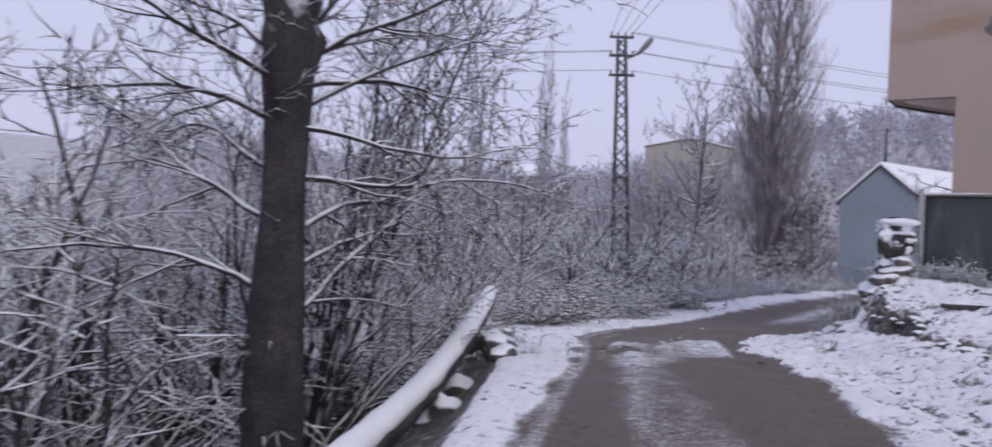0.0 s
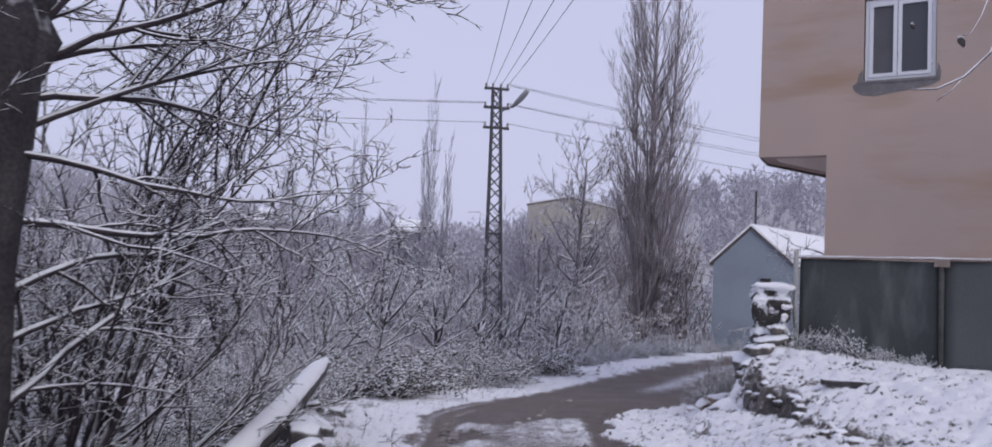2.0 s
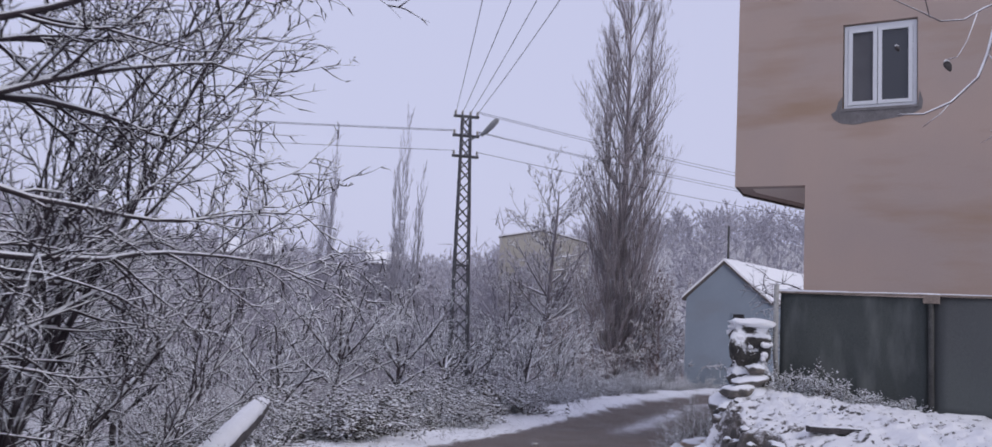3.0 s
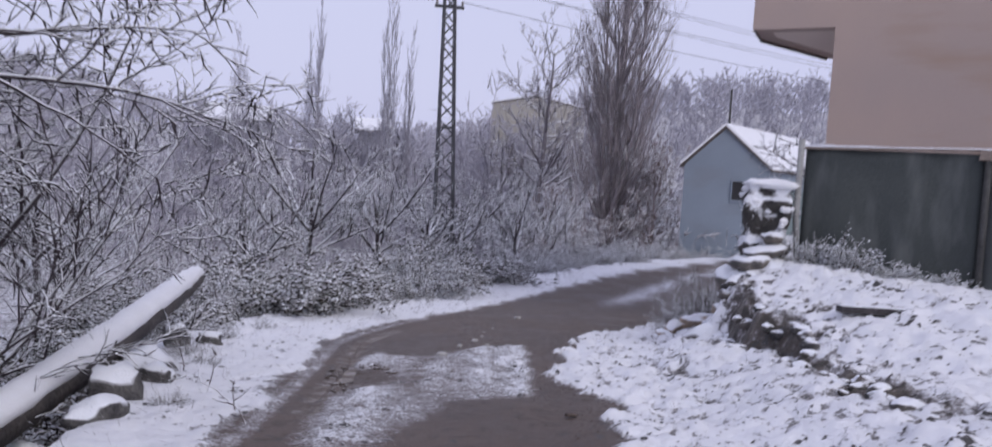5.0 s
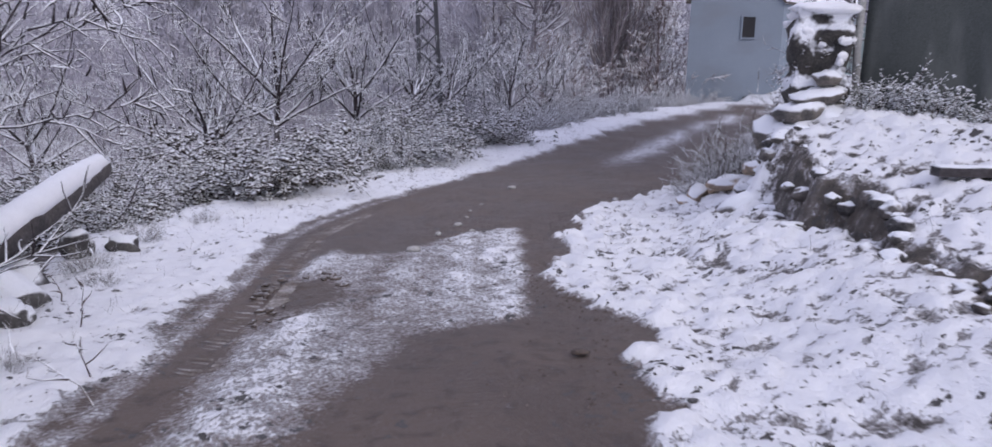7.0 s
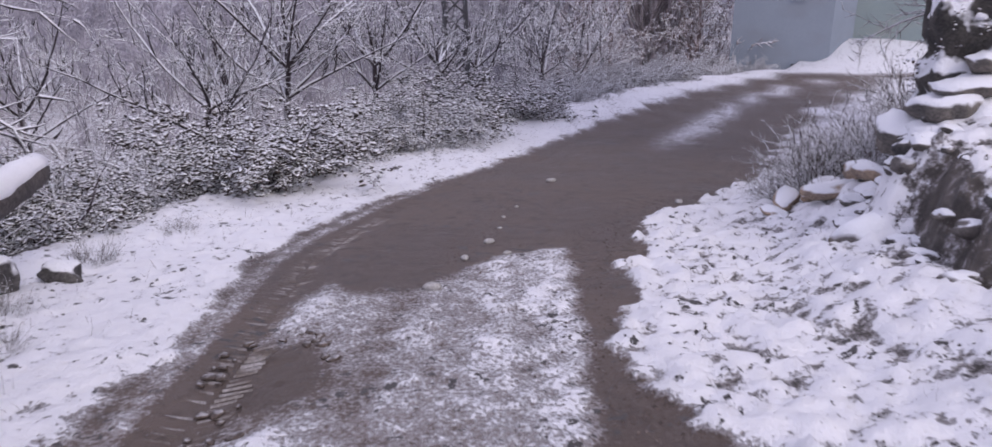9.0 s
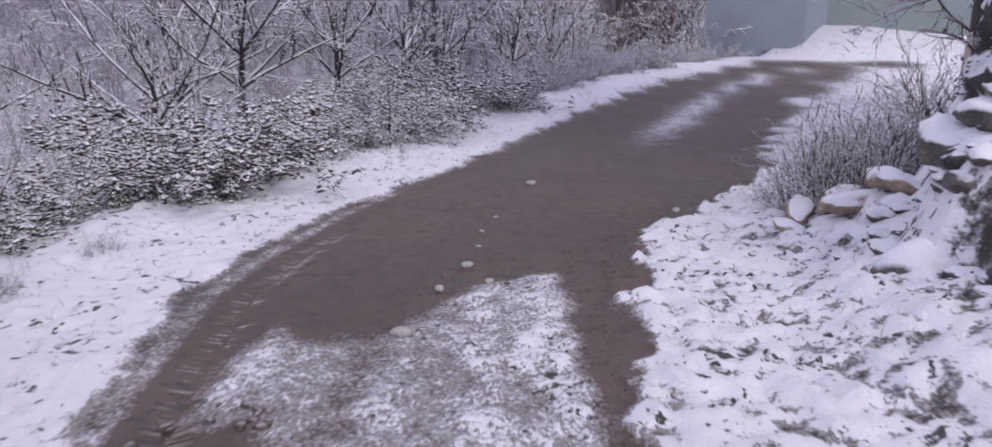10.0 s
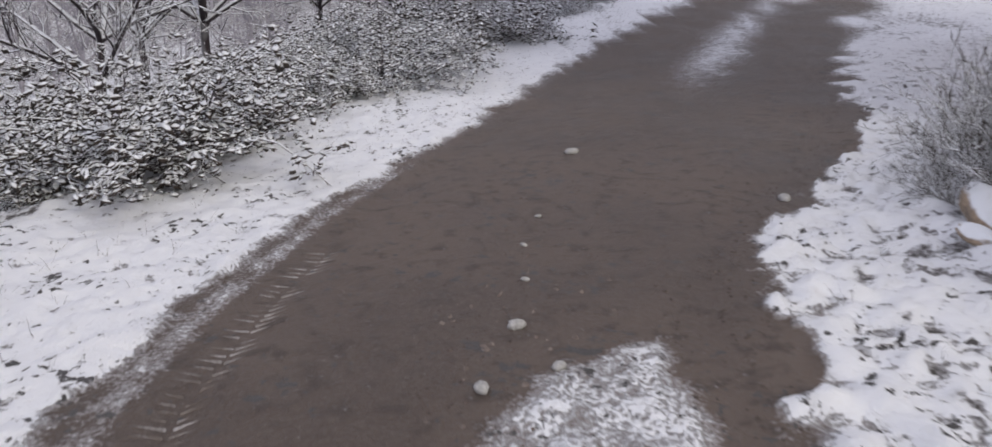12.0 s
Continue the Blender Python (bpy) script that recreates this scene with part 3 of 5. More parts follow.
def leaves(points, rng, size, material, name, spread=0.06):
    """Small curled leaf clumps at the given points, in one mesh."""
    V, F = [], []
    for p in points:
        c = np.array(p) + [rng.gauss(0, spread) for _ in range(3)]
        t = rng.uniform(0, 6.28)
        u = np.array((math.cos(t), math.sin(t), rng.uniform(-0.9, 0.9)))
        w = np.array((-math.sin(t), math.cos(t), rng.uniform(-0.9, 0.9)))
        s = size * rng.uniform(0.5, 1.4)
        k = len(V)
        V += [c - u * s, c + w * s * 0.5, c + u * s, c - w * s * 0.5, c - (0, 0, s * 0.35), c + (0, 0, s * 0.4)]
        F += [(k, k + 1, k + 4), (k + 1, k + 2, k + 4), (k + 2, k + 3, k + 4), (k + 3, k, k + 4), (k + 1, k, k + 5), (k + 2, k + 1, k + 5), (k + 3, k + 2, k + 5), (k, k + 3, k + 5)]
    return mesh_from(name, V, F, material, True)


def plant(name, label, category, wood, material, sides=3, group="", leaf=None):
    ob = thing(name, label, category, group=group)
    st = new("trunk" if category == "tree" else "stem", wood.mesh("trunk", material, 6 if category == "tree" else sides, (0, 0)))
    st.parent = ob
    br = new("crown", wood.mesh("crown", material, sides, (1, 9)))
    br.parent = ob
    tagged(br, kind="stuff")
    tagged(st, kind="stuff")
    if leaf:
        lf = new("foliage", leaf)
        lf.parent = ob
    return ob


def scatter(ob, places, group=""):
    """Copies of a plant at (x, y, scale, turn); the first place is taken by the plant itself."""
    for k, (x, y, s, turn) in enumerate(places):
        m = pose(x, y, gz(x, y) - 0.04, 0, 0, turn) @ Matrix.Diagonal((s, s, s, 1))
        if k == 0:
            ob.matrix_basis = m
        else:
            copy_thing(ob, m)
        if k == 0 and group:
            ob["group"] = group


def bramble(seed, wood=None, leaf=None, size=0.04):
    """A mound of arching canes that carry snow-laden leaves."""
    w = Wood(seed)
    spec = [dict(steps=9, wander=0.12, lift=-0.17, kids=9, angle=50, ratio=0.38, from_=0.15, taper=0.7), dict(steps=4, wander=0.2, lift=-0.04, kids=2, angle=50, ratio=0.5, from_=0.2, min=1.0), dict(steps=2, wander=0.2, lift=0.0, kids=0, angle=40, ratio=0.4, from_=0.2)]
    for k in range(30):
        t = w.rng.uniform(0, 6.28)
        r = w.rng.uniform(0, 0.75)
        w.branch((r * math.cos(t), r * math.sin(t), 0), (math.cos(t) * 0.55, math.sin(t) * 0.55, 1), w.rng.uniform(1.2, 2.1), w.rng.uniform(0.014, 0.022), 0, spec)
    pts = [p for p, level in zip(w.b, w.level) if 0.12 < p[2] < 1.5 and w.rng.random() < (0.7 if level else 0.5) for _ in range(3)]
    return plant("bramble", "tangled leafy bramble thicket loaded with fresh snow", "bush", w, wood or M_bramble, leaf=leaves(pts, w.rng, size, leaf or M_leaf, "leaves", 0.04))


def sapling(seed, stems, height, lean=0.25, kids=9):
    w = Wood(seed)
    spec = [dict(steps=10, wander=0.10, lift=0.015, kids=kids, angle=50, ratio=0.52, from_=0.15), dict(steps=7, wander=0.15, lift=0.0, kids=6, angle=48, ratio=0.48, from_=0.1, min=1.7), dict(steps=4, wander=0.16, lift=0.0, kids=1, angle=45, ratio=0.5, from_=0.1, min=1.3), dict(steps=2, wander=0.15, lift=0.0, kids=0, angle=45, ratio=0.5, from_=0.1)]
    for k in range(stems):
        t = w.rng.uniform(0, 6.28)
        w.branch((0.15 * math.cos(t), 0.15 * math.sin(t), 0), (math.cos(t) * lean, math.sin(t) * lean, 1), height * w.rng.uniform(0.7, 1.1), 0.052 * height / 4 * w.rng.uniform(0.6, 1.2), 0, spec)
    return plant("bare_tree", "slender bare multi-stemmed tree with snow along every twig", "tree", w, M_shade_bark if seed == 31 else M_bark)


def whips(seed):
    """Upright bare shoots."""
    w = Wood(seed)
    spec = [dict(steps=8, wander=0.05, lift=0.05, kids=6, angle=28, ratio=0.45, from_=0.25), dict(steps=5, wander=0.09, lift=0.05, kids=4, angle=32, ratio=0.4, from_=0.1), dict(steps=3, wander=0.1, lift=0.03, kids=0, angle=30, ratio=0.4, from_=0.1)]
    for k in range(12):
        t, r = w.rng.uniform(0, 6.28), w.rng.uniform(0, 0.9)
        w.branch((r * math.cos(t), r * math.sin(t), 0), (math.cos(t) * 0.14, math.sin(t) * 0.14, 1), w.rng.uniform(2.0, 4.2), w.rng.uniform(0.01, 0.022), 0, spec)
    return plant("bare_shoots", "clump of tall bare upright shoots dusted with snow", "bush", w, M_twig)


rng = random.Random(7)


def edge_places(y0, y1, n, near, far, s0, s1, r):
    out = []
    for k in range(n):
        y = y0 + (y1 - y0) * (k + r.random()) / n
        d = r.uniform(near, far) + 0.9 * (y < 14.8)
        x = float(along(BRUSH, y)) - d
        out.append((x, y + d * 0.3 * (y > 17), r.uniform(s0, s1), r.uniform(0, 360)))
    return out


# Thicket along the verge
for seed, n in ((1, 13), (2, 13)):
    scatter(bramble(seed, M_bark, M_leaf, 0.048), edge_places(12.3, 25, n, 0.2, 1.6, 0.55, 1.05, rng), "bramble thicket along the verge")
for seed, n in ((3, 13), (4, 13)):
    scatter(bramble(seed, M_bark, M_pale_leaf), edge_places(21, 38, n, 0.2, 1.8, 0.55, 0.95, rng), "bramble thicket along the verge")
for seed, n in ((11, 9), (12, 9), (13, 9)):
    scatter(bramble(seed, M_bramble2, M_leaf2, 0.022), edge_places(9.5, 20, n, 2.3, 5.0, 0.75, 1.1, rng), "bramble thicket on the bank")
for seed, n in ((21, 8), (22, 8)):
    scatter(whips(seed), edge_places(19, 38, n, 0.6, 3.0, 0.38, 0.72, rng), "bare shoots behind the verge")



def shrub(seed):
    """A waist- to head-high shrub with spreading, snow-edged branches."""
    w = Wood(seed)
    spec = [dict(steps=8, wander=0.12, lift=-0.01, kids=9, angle=55, ratio=0.65, from_=0.15, min=1.7), dict(steps=6, wander=0.16, lift=0.0, kids=6, angle=45, ratio=0.45, from_=0.1, min=1.5), dict(steps=3, wander=0.16, lift=0.01, kids=0, angle=45, ratio=0.5, from_=0.1, min=1.5)]
    for k in range(5):
        t = w.rng.uniform(0, 6.28)
        w.branch((0.1 * math.cos(t), 0.1 * math.sin(t), 0), (math.cos(t) * 0.9, math.sin(t) * 0.9, 1), w.rng.uniform(1.8, 2.8), w.rng.uniform(0.034, 0.05), 0, spec)
    return plant("bare_shrub", "spreading bare shrub, its crooked branches edged with snow", "bush", w, M_bark)


scatter(shrub(71), [(-0.7, 15.6, 0.5, 0), (5.2, 27.6, 0.85, 310), (6.9, 29.9, 0.9, 90), (8.9, 32.2, 0.85, 160), (-2.6, 13.2, 0.8, 220), (4.3, 26.6, 0.7, 20)], "spreading shrubs behind the verge")
scatter(shrub(72), [(-1.1, 17.4, 0.55, 40), (3.9, 25.4, 0.75, 330), (7.8, 31.4, 0.9, 10), (10.4, 34.4, 0.9, 120), (-2.0, 12.4, 0.7, 300), (6.0, 28.4, 0.8, 60)], "spreading shrubs behind the verge")


def fruit_tree(seed, limbs=8):
    """A short trunk from which long limbs fan out low over the thicket."""
    w = Wood(seed)
    trunk = [dict(steps=5, wander=0.03, lift=0.0, kids=0, angle=30, ratio=0.5, from_=0, taper=0.35)]
    limb = [dict(steps=10, wander=0.06, lift=0.012, kids=13, angle=44, ratio=0.36, from_=0.12, taper=0.85), dict(steps=5, wander=0.10, lift=0.03, kids=6, angle=42, ratio=0.42, from_=0.12, min=1.8), dict(steps=3, wander=0.12, lift=0.02, kids=0, angle=42, ratio=0.5, from_=0.1, min=1.5)]
    top = w.branch((0, 0, 0), (0.04, 0.02, 1), 2.9, 0.085, 0, trunk)
    for k in range(limbs):
        a, b, d, r = top[3 + k % 2]
        t = 2.4 * k + w.rng.uniform(-0.3, 0.3)
        rise = w.rng.uniform(0.35, 1.1)
        w.branch(b, (math.cos(t), math.sin(t), rise), w.rng.uniform(2.3, 3.8), 0.042, 0, limb)
    w.branch(top[-1][1], (0.05, 0, 1), 2.0, 0.05, 0, limb)
    return plant("fruit_tree", "low bare fruit tree, its fanned limbs lined with snow", "tree", w, M_limb)


scatter(fruit_tree(101, 9), [(0.2, 24.0, 1.0, 0), (-2.6, 16.2, 0.8, 210), (6.9, 33.2, 0.85, 140), (4.6, 31.6, 0.95, 90), (8.8, 37.0, 1.0, 15), (1.9, 26.2, 0.9, 250), (-6.5, 21, 1.1, 60), (-2.0, 29.5, 1.0, 300)], "fruit trees behind the thicket")
scatter(fruit_tree(102, 8), [(-1.3, 23.4, 0.95, 40), (3.4, 28.4, 0.9, 100), (-4.6, 14.2, 0.9, 10), (-5.2, 26, 1.0, 200)], "fruit trees behind the thicket")

# Slender trees on the slope
S1, S2, S3 = sapling(31, 5, 4.2, 0.7), sapling(32, 4, 4.6, 0.6), sapling(33, 6, 3.6, 0.9)
scatter(S1, [(-3.9, 12.8, 1.0, 200), (-5.5, 9.5, 1.4, 10), (-4.6, 10.9, 1.3, 130), (-6.8, 12.4, 1.3, 230), (6.0, 30.9, 0.8, 50)], "slender bare trees")
scatter(S2, [(-3.6, 10.6, 1.2, 120), (-5.8, 8.4, 1.4, 0), (-6.5, 14, 1.2, 300), (-6.5, 11.0, 1.5, 40), (8.2, 34.4, 0.8, 20)], "slender bare trees")
scatter(S3, [(-1.35, 15.2, 0.42, 240), (-4.2, 9.4, 1.3, 250), (-6.5, 6.2, 1.6, 45), (4.6, 29.6, 0.75, 75)], "slender bare trees")
scatter(sapling(34, 2, 6.5, 0.25, 10), [(-3.8, 11.4, 0.9, 0), (-5.0, 8.3, 1.1, 240), (-6.2, 10.2, 1.2, 30)], "dark trees on the slope")


def leaning_tree():
    """A clump of stems on the bank that lean out over the log."""
    w = Wood(6)
    spec = [dict(steps=12, wander=0.07, lift=-0.03, kids=14, angle=34, ratio=0.38, from_=0.2, taper=0.85), dict(steps=6, wander=0.13, lift=0.015, kids=7, angle=40, ratio=0.42, from_=0.12), dict(steps=4, wander=0.12, lift=0.0, kids=3, angle=42, ratio=0.5, from_=0.1), dict(steps=3, wander=0.14, lift=0.0, kids=0, angle=42, ratio=0.5, from_=0.1)]
    base = Vector((-2.3, 10.2, 0))
    g = gz(base.x, base.y)
    for tip, r in (((0.8, 11.1, 4.3), 0.06), ((-0.1, 11.3, 2.95), 0.05), ((-0.5, 11.2, 3.9), 0.055), ((-1.3, 10.8, 4.7), 0.05), ((-0.7, 10.0, 2.2), 0.04), ((-2.1, 10.6, 4.9), 0.06), ((-3.2, 10.0, 4.6), 0.05), ((-3.9, 9.0, 3.0), 0.045),
                   ((0.1, 11.9, 3.4), 0.045), ((-0.9, 12.2, 2.6), 0.04), ((-1.6, 9.2, 3.2), 0.04), ((-0.3, 10.8, 1.5), 0.035)):
        start = base + Vector((w.rng.gauss(0, 0.12), w.rng.gauss(0, 0.12), g - 0.05))
        d = Vector(tip) - start
        w.branch(start, d.normalized() + Vector((0, 0, 0.32)), d.length * 1.0, r * 0.85, 0, spec)
    plant("leaning_tree", "many-stemmed bare tree leaning over the bank, every branch edged with snow", "tree", w, M_shade_bark, 4)


leaning_tree()


def big_tree():
    ob = thing("old_tree", "old dark-barked leafless tree with long drooping snow-laden limbs", "tree", pose(-2.15, 8.5, 0))
    bm = bmesh.new()
    pts = [(0.05, 0, -2.2), (0.0, 0, -0.6), (0, 0, 0.4), (0.02, 0, 1.4), (0.04, 0, 2.3), (0.05, 0, 2.75), (0.04, 0, 3.05), (0.0, 0.02, 3.4), (-0.06, 0.05, 4.2), (-0.1, 0.1, 5.4)]
    swept(bm, pts, [0.32, 0.27, 0.225, 0.21, 0.225, 0.29, 0.31, 0.24, 0.20, 0.16], 28, 1.0, 0.5)
    part("trunk", bm, M_trunk, ob, "thick dark trunk with rough bark", True)
    for k, (tip, r) in enumerate([((-0.25, 0.1, 4.2), 0.14), ((0.3, 0.2, 4.4), 0.13)]):
        bm = bmesh.new()
        swept(bm, [(0.0, 0, 2.9), (tip[0] * 0.6, tip[1] * 0.5, 3.5), tip, (tip[0] * 1.6, tip[1] * 2, 6.5)], [0.2, r, r * 0.8, r * 0.3], 12, 1, 0.2, k)
        part("limb", bm, M_trunk, ob, "", True)
    w = Wood(5)
    spec = [dict(steps=14, wander=0.09, lift=-0.022, kids=12, angle=38, ratio=0.46, from_=0.1, taper=0.85), dict(steps=8, wander=0.13, lift=-0.012, kids=6, angle=42, ratio=0.42, from_=0.12), dict(steps=5, wander=0.13, lift=0.0, kids=3, angle=42, ratio=0.45, from_=0.1), dict(steps=3, wander=0.14, lift=0.0, kids=0, angle=42, ratio=0.5, from_=0.1)]
    for p, d, L, r in (((0.15, 0, 2.6), (1, 0.9, 0.35), 3.6, 0.05), ((0.2, 0, 2.2), (1, 1.0, 0.12), 3.4, 0.045), ((0.2, 0.1, 1.7), (0.8, 1.3, 0.35), 3.4, 0.05), ((0.2, 0.1, 1.2), (0.5, 1.3, 0.6), 3.6, 0.05),
                       ((0.15, 0.1, 2.9), (0.6, 0.8, 0.7), 3.0, 0.05), ((0.1, 0.1, 0.2), (0.35, 1.0, 0.9), 3.6, 0.06), ((0.1, 0.1, 3.1), (0.9, 0.4, 0.9), 2.6, 0.05), ((-0.2, 0, 2.3), (-1, 0.3, 0.5), 3.2, 0.055),
                       ((-0.2, 0, 1.3), (-1, 0.8, 0.35), 3.4, 0.05), ((-0.15, -0.1, 2.7), (-0.9, -0.7, 0.5), 2.8, 0.05), ((-0.1, 0.15, 3.0), (-0.4, 1, 0.8), 3.0, 0.05), ((-0.2, -0.1, 0.6), (-1, -0.2, 0.5), 3.0, 0.05), ((0.2, 0.05, 2.9), (1, 0.6, 0.8), 3.4, 0.05), ((0.15, 0.1, 2.4), (0.8, 1.1, 0.6), 3.6, 0.045),
                       ((-0.2, 0.1, 3.0), (-1, 0.6, 0.7), 3.4, 0.05), ((-0.2, 0.0, 1.8), (-1, 0.5, 0.7), 3.2, 0.045), ((0.15, 0.1, 0.8), (0.7, 1.2, 0.7), 3.2, 0.045)):
        w.branch(p, d, L, r * 0.72, 0, spec)
    br = new("crown", w.mesh("crown", M_shade_bark, 4))
    br.parent = ob


big_tree()


def poplar(seed, height, width, stems, material, name="poplar", label="tall narrow leafless poplar with dense upright branches", thin=1.0):
    w = Wood(seed)
    spec = [dict(steps=14, wander=0.01, lift=0.05, kids=stems, angle=width, ratio=0.22, from_=0.03, taper=0.93), dict(steps=7, wander=0.06, lift=0.10, kids=8, angle=22, ratio=0.42, from_=0.08), dict(steps=4, wander=0.07, lift=0.10, kids=5, angle=22, ratio=0.5, from_=0.1, min=1.5 * thin), dict(steps=2, wander=0.08, lift=0.08, kids=0, angle=22, ratio=0.5, from_=0.1)]
    w.branch((0, 0, 0), (0, 0, 1), height, height * 0.0075, 0, spec)
    w.branch((0.5, 0.1, 0), (0.035, 0, 1), height * 0.8, height * 0.005, 0, spec)
    w.branch((-0.4, -0.1, 0), (-0.035, 0, 1), height * 0.75, height * 0.005, 0, spec)
    return plant(name, label, "tree", w, material)


P = poplar(41, 25, 30, 96, M_poplar, thin=0.8)
P.matrix_basis = pose(13.0, 42, gz(13, 42) + 0.9)
# The far row gets its haze from the pale twig colour.
FP = poplar(42, 15, 24, 34, M_far, "distant_poplar", "distant narrow leafless poplar in a haze-paled colour", 1.8)
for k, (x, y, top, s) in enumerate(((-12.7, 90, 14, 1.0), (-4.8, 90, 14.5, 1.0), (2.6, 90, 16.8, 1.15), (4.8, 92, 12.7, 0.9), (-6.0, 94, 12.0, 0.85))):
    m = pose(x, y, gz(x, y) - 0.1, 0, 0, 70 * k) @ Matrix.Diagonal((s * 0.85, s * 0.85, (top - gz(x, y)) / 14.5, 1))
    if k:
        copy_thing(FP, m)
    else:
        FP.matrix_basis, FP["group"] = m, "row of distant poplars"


def round_tree(seed, height, material, name, label):
    w = Wood(seed)
    spec = [dict(steps=9, wander=0.03, lift=0.03, kids=34, angle=58, ratio=0.46, from_=0.25, taper=0.85), dict(steps=6, wander=0.08, lift=0.035, kids=9, angle=38, ratio=0.42, from_=0.15), dict(steps=4, wander=0.1, lift=0.04, kids=5, angle=38, ratio=0.5, from_=0.1, min=4), dict(steps=3, wander=0.1, lift=0.03, kids=0, angle=38, ratio=0.5, from_=0.1)]
    w.branch((0, 0, 0), (0.02, 0, 1), height, height * 0.018, 0, spec)
    return plant(name, label, "tree", w, material)


R = round_tree(51, 15.4, M_crownfar, "bare_tree", "tall leafless tree with a spreading snow-dusted crown, greyed for haze")
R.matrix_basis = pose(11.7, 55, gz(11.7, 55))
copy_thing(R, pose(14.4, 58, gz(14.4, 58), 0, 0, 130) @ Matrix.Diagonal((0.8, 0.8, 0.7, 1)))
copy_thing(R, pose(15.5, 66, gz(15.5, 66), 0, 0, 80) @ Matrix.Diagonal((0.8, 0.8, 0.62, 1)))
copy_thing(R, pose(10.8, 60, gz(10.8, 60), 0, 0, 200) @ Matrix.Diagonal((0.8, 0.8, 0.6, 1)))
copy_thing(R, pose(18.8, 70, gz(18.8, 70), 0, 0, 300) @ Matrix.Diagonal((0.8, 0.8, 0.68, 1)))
R2 = round_tree(52, 6.5, M_rust, "bare_tree", "leafless tree with reddish-brown twigs beside the lane")
scatter(R2, [(14.6, 40.5, 1.0, 0), (12.6, 45, 1.1, 100), (16.2, 46, 1.2, 200), (10.6, 39.5, 0.7, 300), (14.9, 43, 1.0, 60), (9.0, 38, 0.7, 30)], "reddish bare trees by the poplar")


def far_woods(name, seed, count, pick, height, thick, material, label):
    r = random.Random(seed)
    w = Wood(seed)
    spec = [dict(steps=3, wander=0.05, lift=0.05, kids=10, angle=50, ratio=0.5, from_=0.15, taper=0.8), dict(steps=2, wander=0.14, lift=0.06, kids=4, angle=45, ratio=0.55, from_=0.2, min=thick), dict(steps=1, wander=0.1, lift=0.03, kids=0, angle=40, ratio=0.5, from_=0.1, min=thick * 0.6)]
    w.rng = r
    for k in range(count):
        x, y = pick(r)
        h = height * r.uniform(0.6, 1.25)
        w.branch((x, y, gz(x, y) - 0.2), (0, 0, 1), h, h * 0.018, 0, spec)
    ob = new(name, w.mesh(name, material, 3))
    return tagged(ob, label, "woods", kind="stuff")


def polar(r, a0, a1, d0, d1):
    a, d = radians(r.uniform(a0, a1)), math.sqrt(r.uniform(d0 * d0, d1 * d1))
    return d * math.sin(a), d * math.cos(a)


# Haze over these woods lies in their base colours only.
far_woods("near_hill_woods", 63, 480, lambda r: polar(r, -30, 18, 60, 96), 5.5, 9, M_near_hill, "leafless trees on the valley floor, coloured pale for haze")
far_woods("valley_woods", 61, 110, lambda r: polar(r, -34, 14, 38, 60), 3.2, 2.5, M_mid, "leafless valley woods behind the thicket, coloured pale for haze")
far_woods("hillside_woods", 62, 1050, lambda r: polar(r, -28, 34, 84, 200), 6.0, 16, M_far, "leafless woods on the far hills, coloured palest for haze")


far_woods("bank_scrub", 65, 70, lambda r: (r.uniform(-11, -3.6), r.uniform(6.5, 17)), 3.4, 2.2, M_shade_twig, "dark leafless scrub filling the slope below the lane")
far_woods("orchard_trees", 66, 70, lambda r: (r.uniform(8, 22), r.uniform(62, 77)), 9.5, 7, M_near_hill, "leafless trees in front of the yellow house, greyed for haze")
far_woods("cottage_trees", 64, 70, lambda r: (r.uniform(-19, -10) if r.random() < 0.5 else r.uniform(-4, 5), r.uniform(92, 98)), 9.0, 9, M_far, "haze-paled trees in front of the distant cottages")

# ---- log and boulders ----
def fallen_log():
    pts = [(-0.21, 14.2, 0.08), (-0.24, 13.6, 0.02), (-0.30, 12.6, -0.09), (-0.40, 11.5, -0.22), (-0.53, 10.4, -0.36), (-0.70, 9.2, -0.52), (-0.95, 7.9, -0.66), (-1.25, 6.6, -0.78)]
    rr = [0.10, 0.125, 0.135, 0.14, 0.145, 0.15, 0.155, 0.16]
    fine, fr = [], []
    for (a, b), (ra, rb) in zip(zip(pts, pts[1:]), zip(rr, rr[1:])):
        for k in range(6):
            fine.append(Vector(a).lerp(Vector(b), k / 6)), fr.append(ra + (rb - ra) * k / 6)
    fine.append(Vector(pts[-1])), fr.append(rr[-1])
    ob = thing("fallen_log", "long fallen tree trunk lying on boulders under thick snow", "log")
    bm = bmesh.new()
    swept(bm, fine, fr, 14, 1.0, 0.18)
    part("trunk", bm, M_log, ob, "weathered dark trunk", True)
    bm = bmesh.new()
    swept(bm, [p + Vector((0, 0, r * 0.62)) for p, r in zip(fine, fr)], [r * 0.98 for r in fr], 14, 0.72, 0.12, 4)
    part("snow_cap", bm, M_snow, ob, "smooth strip of snow", True)


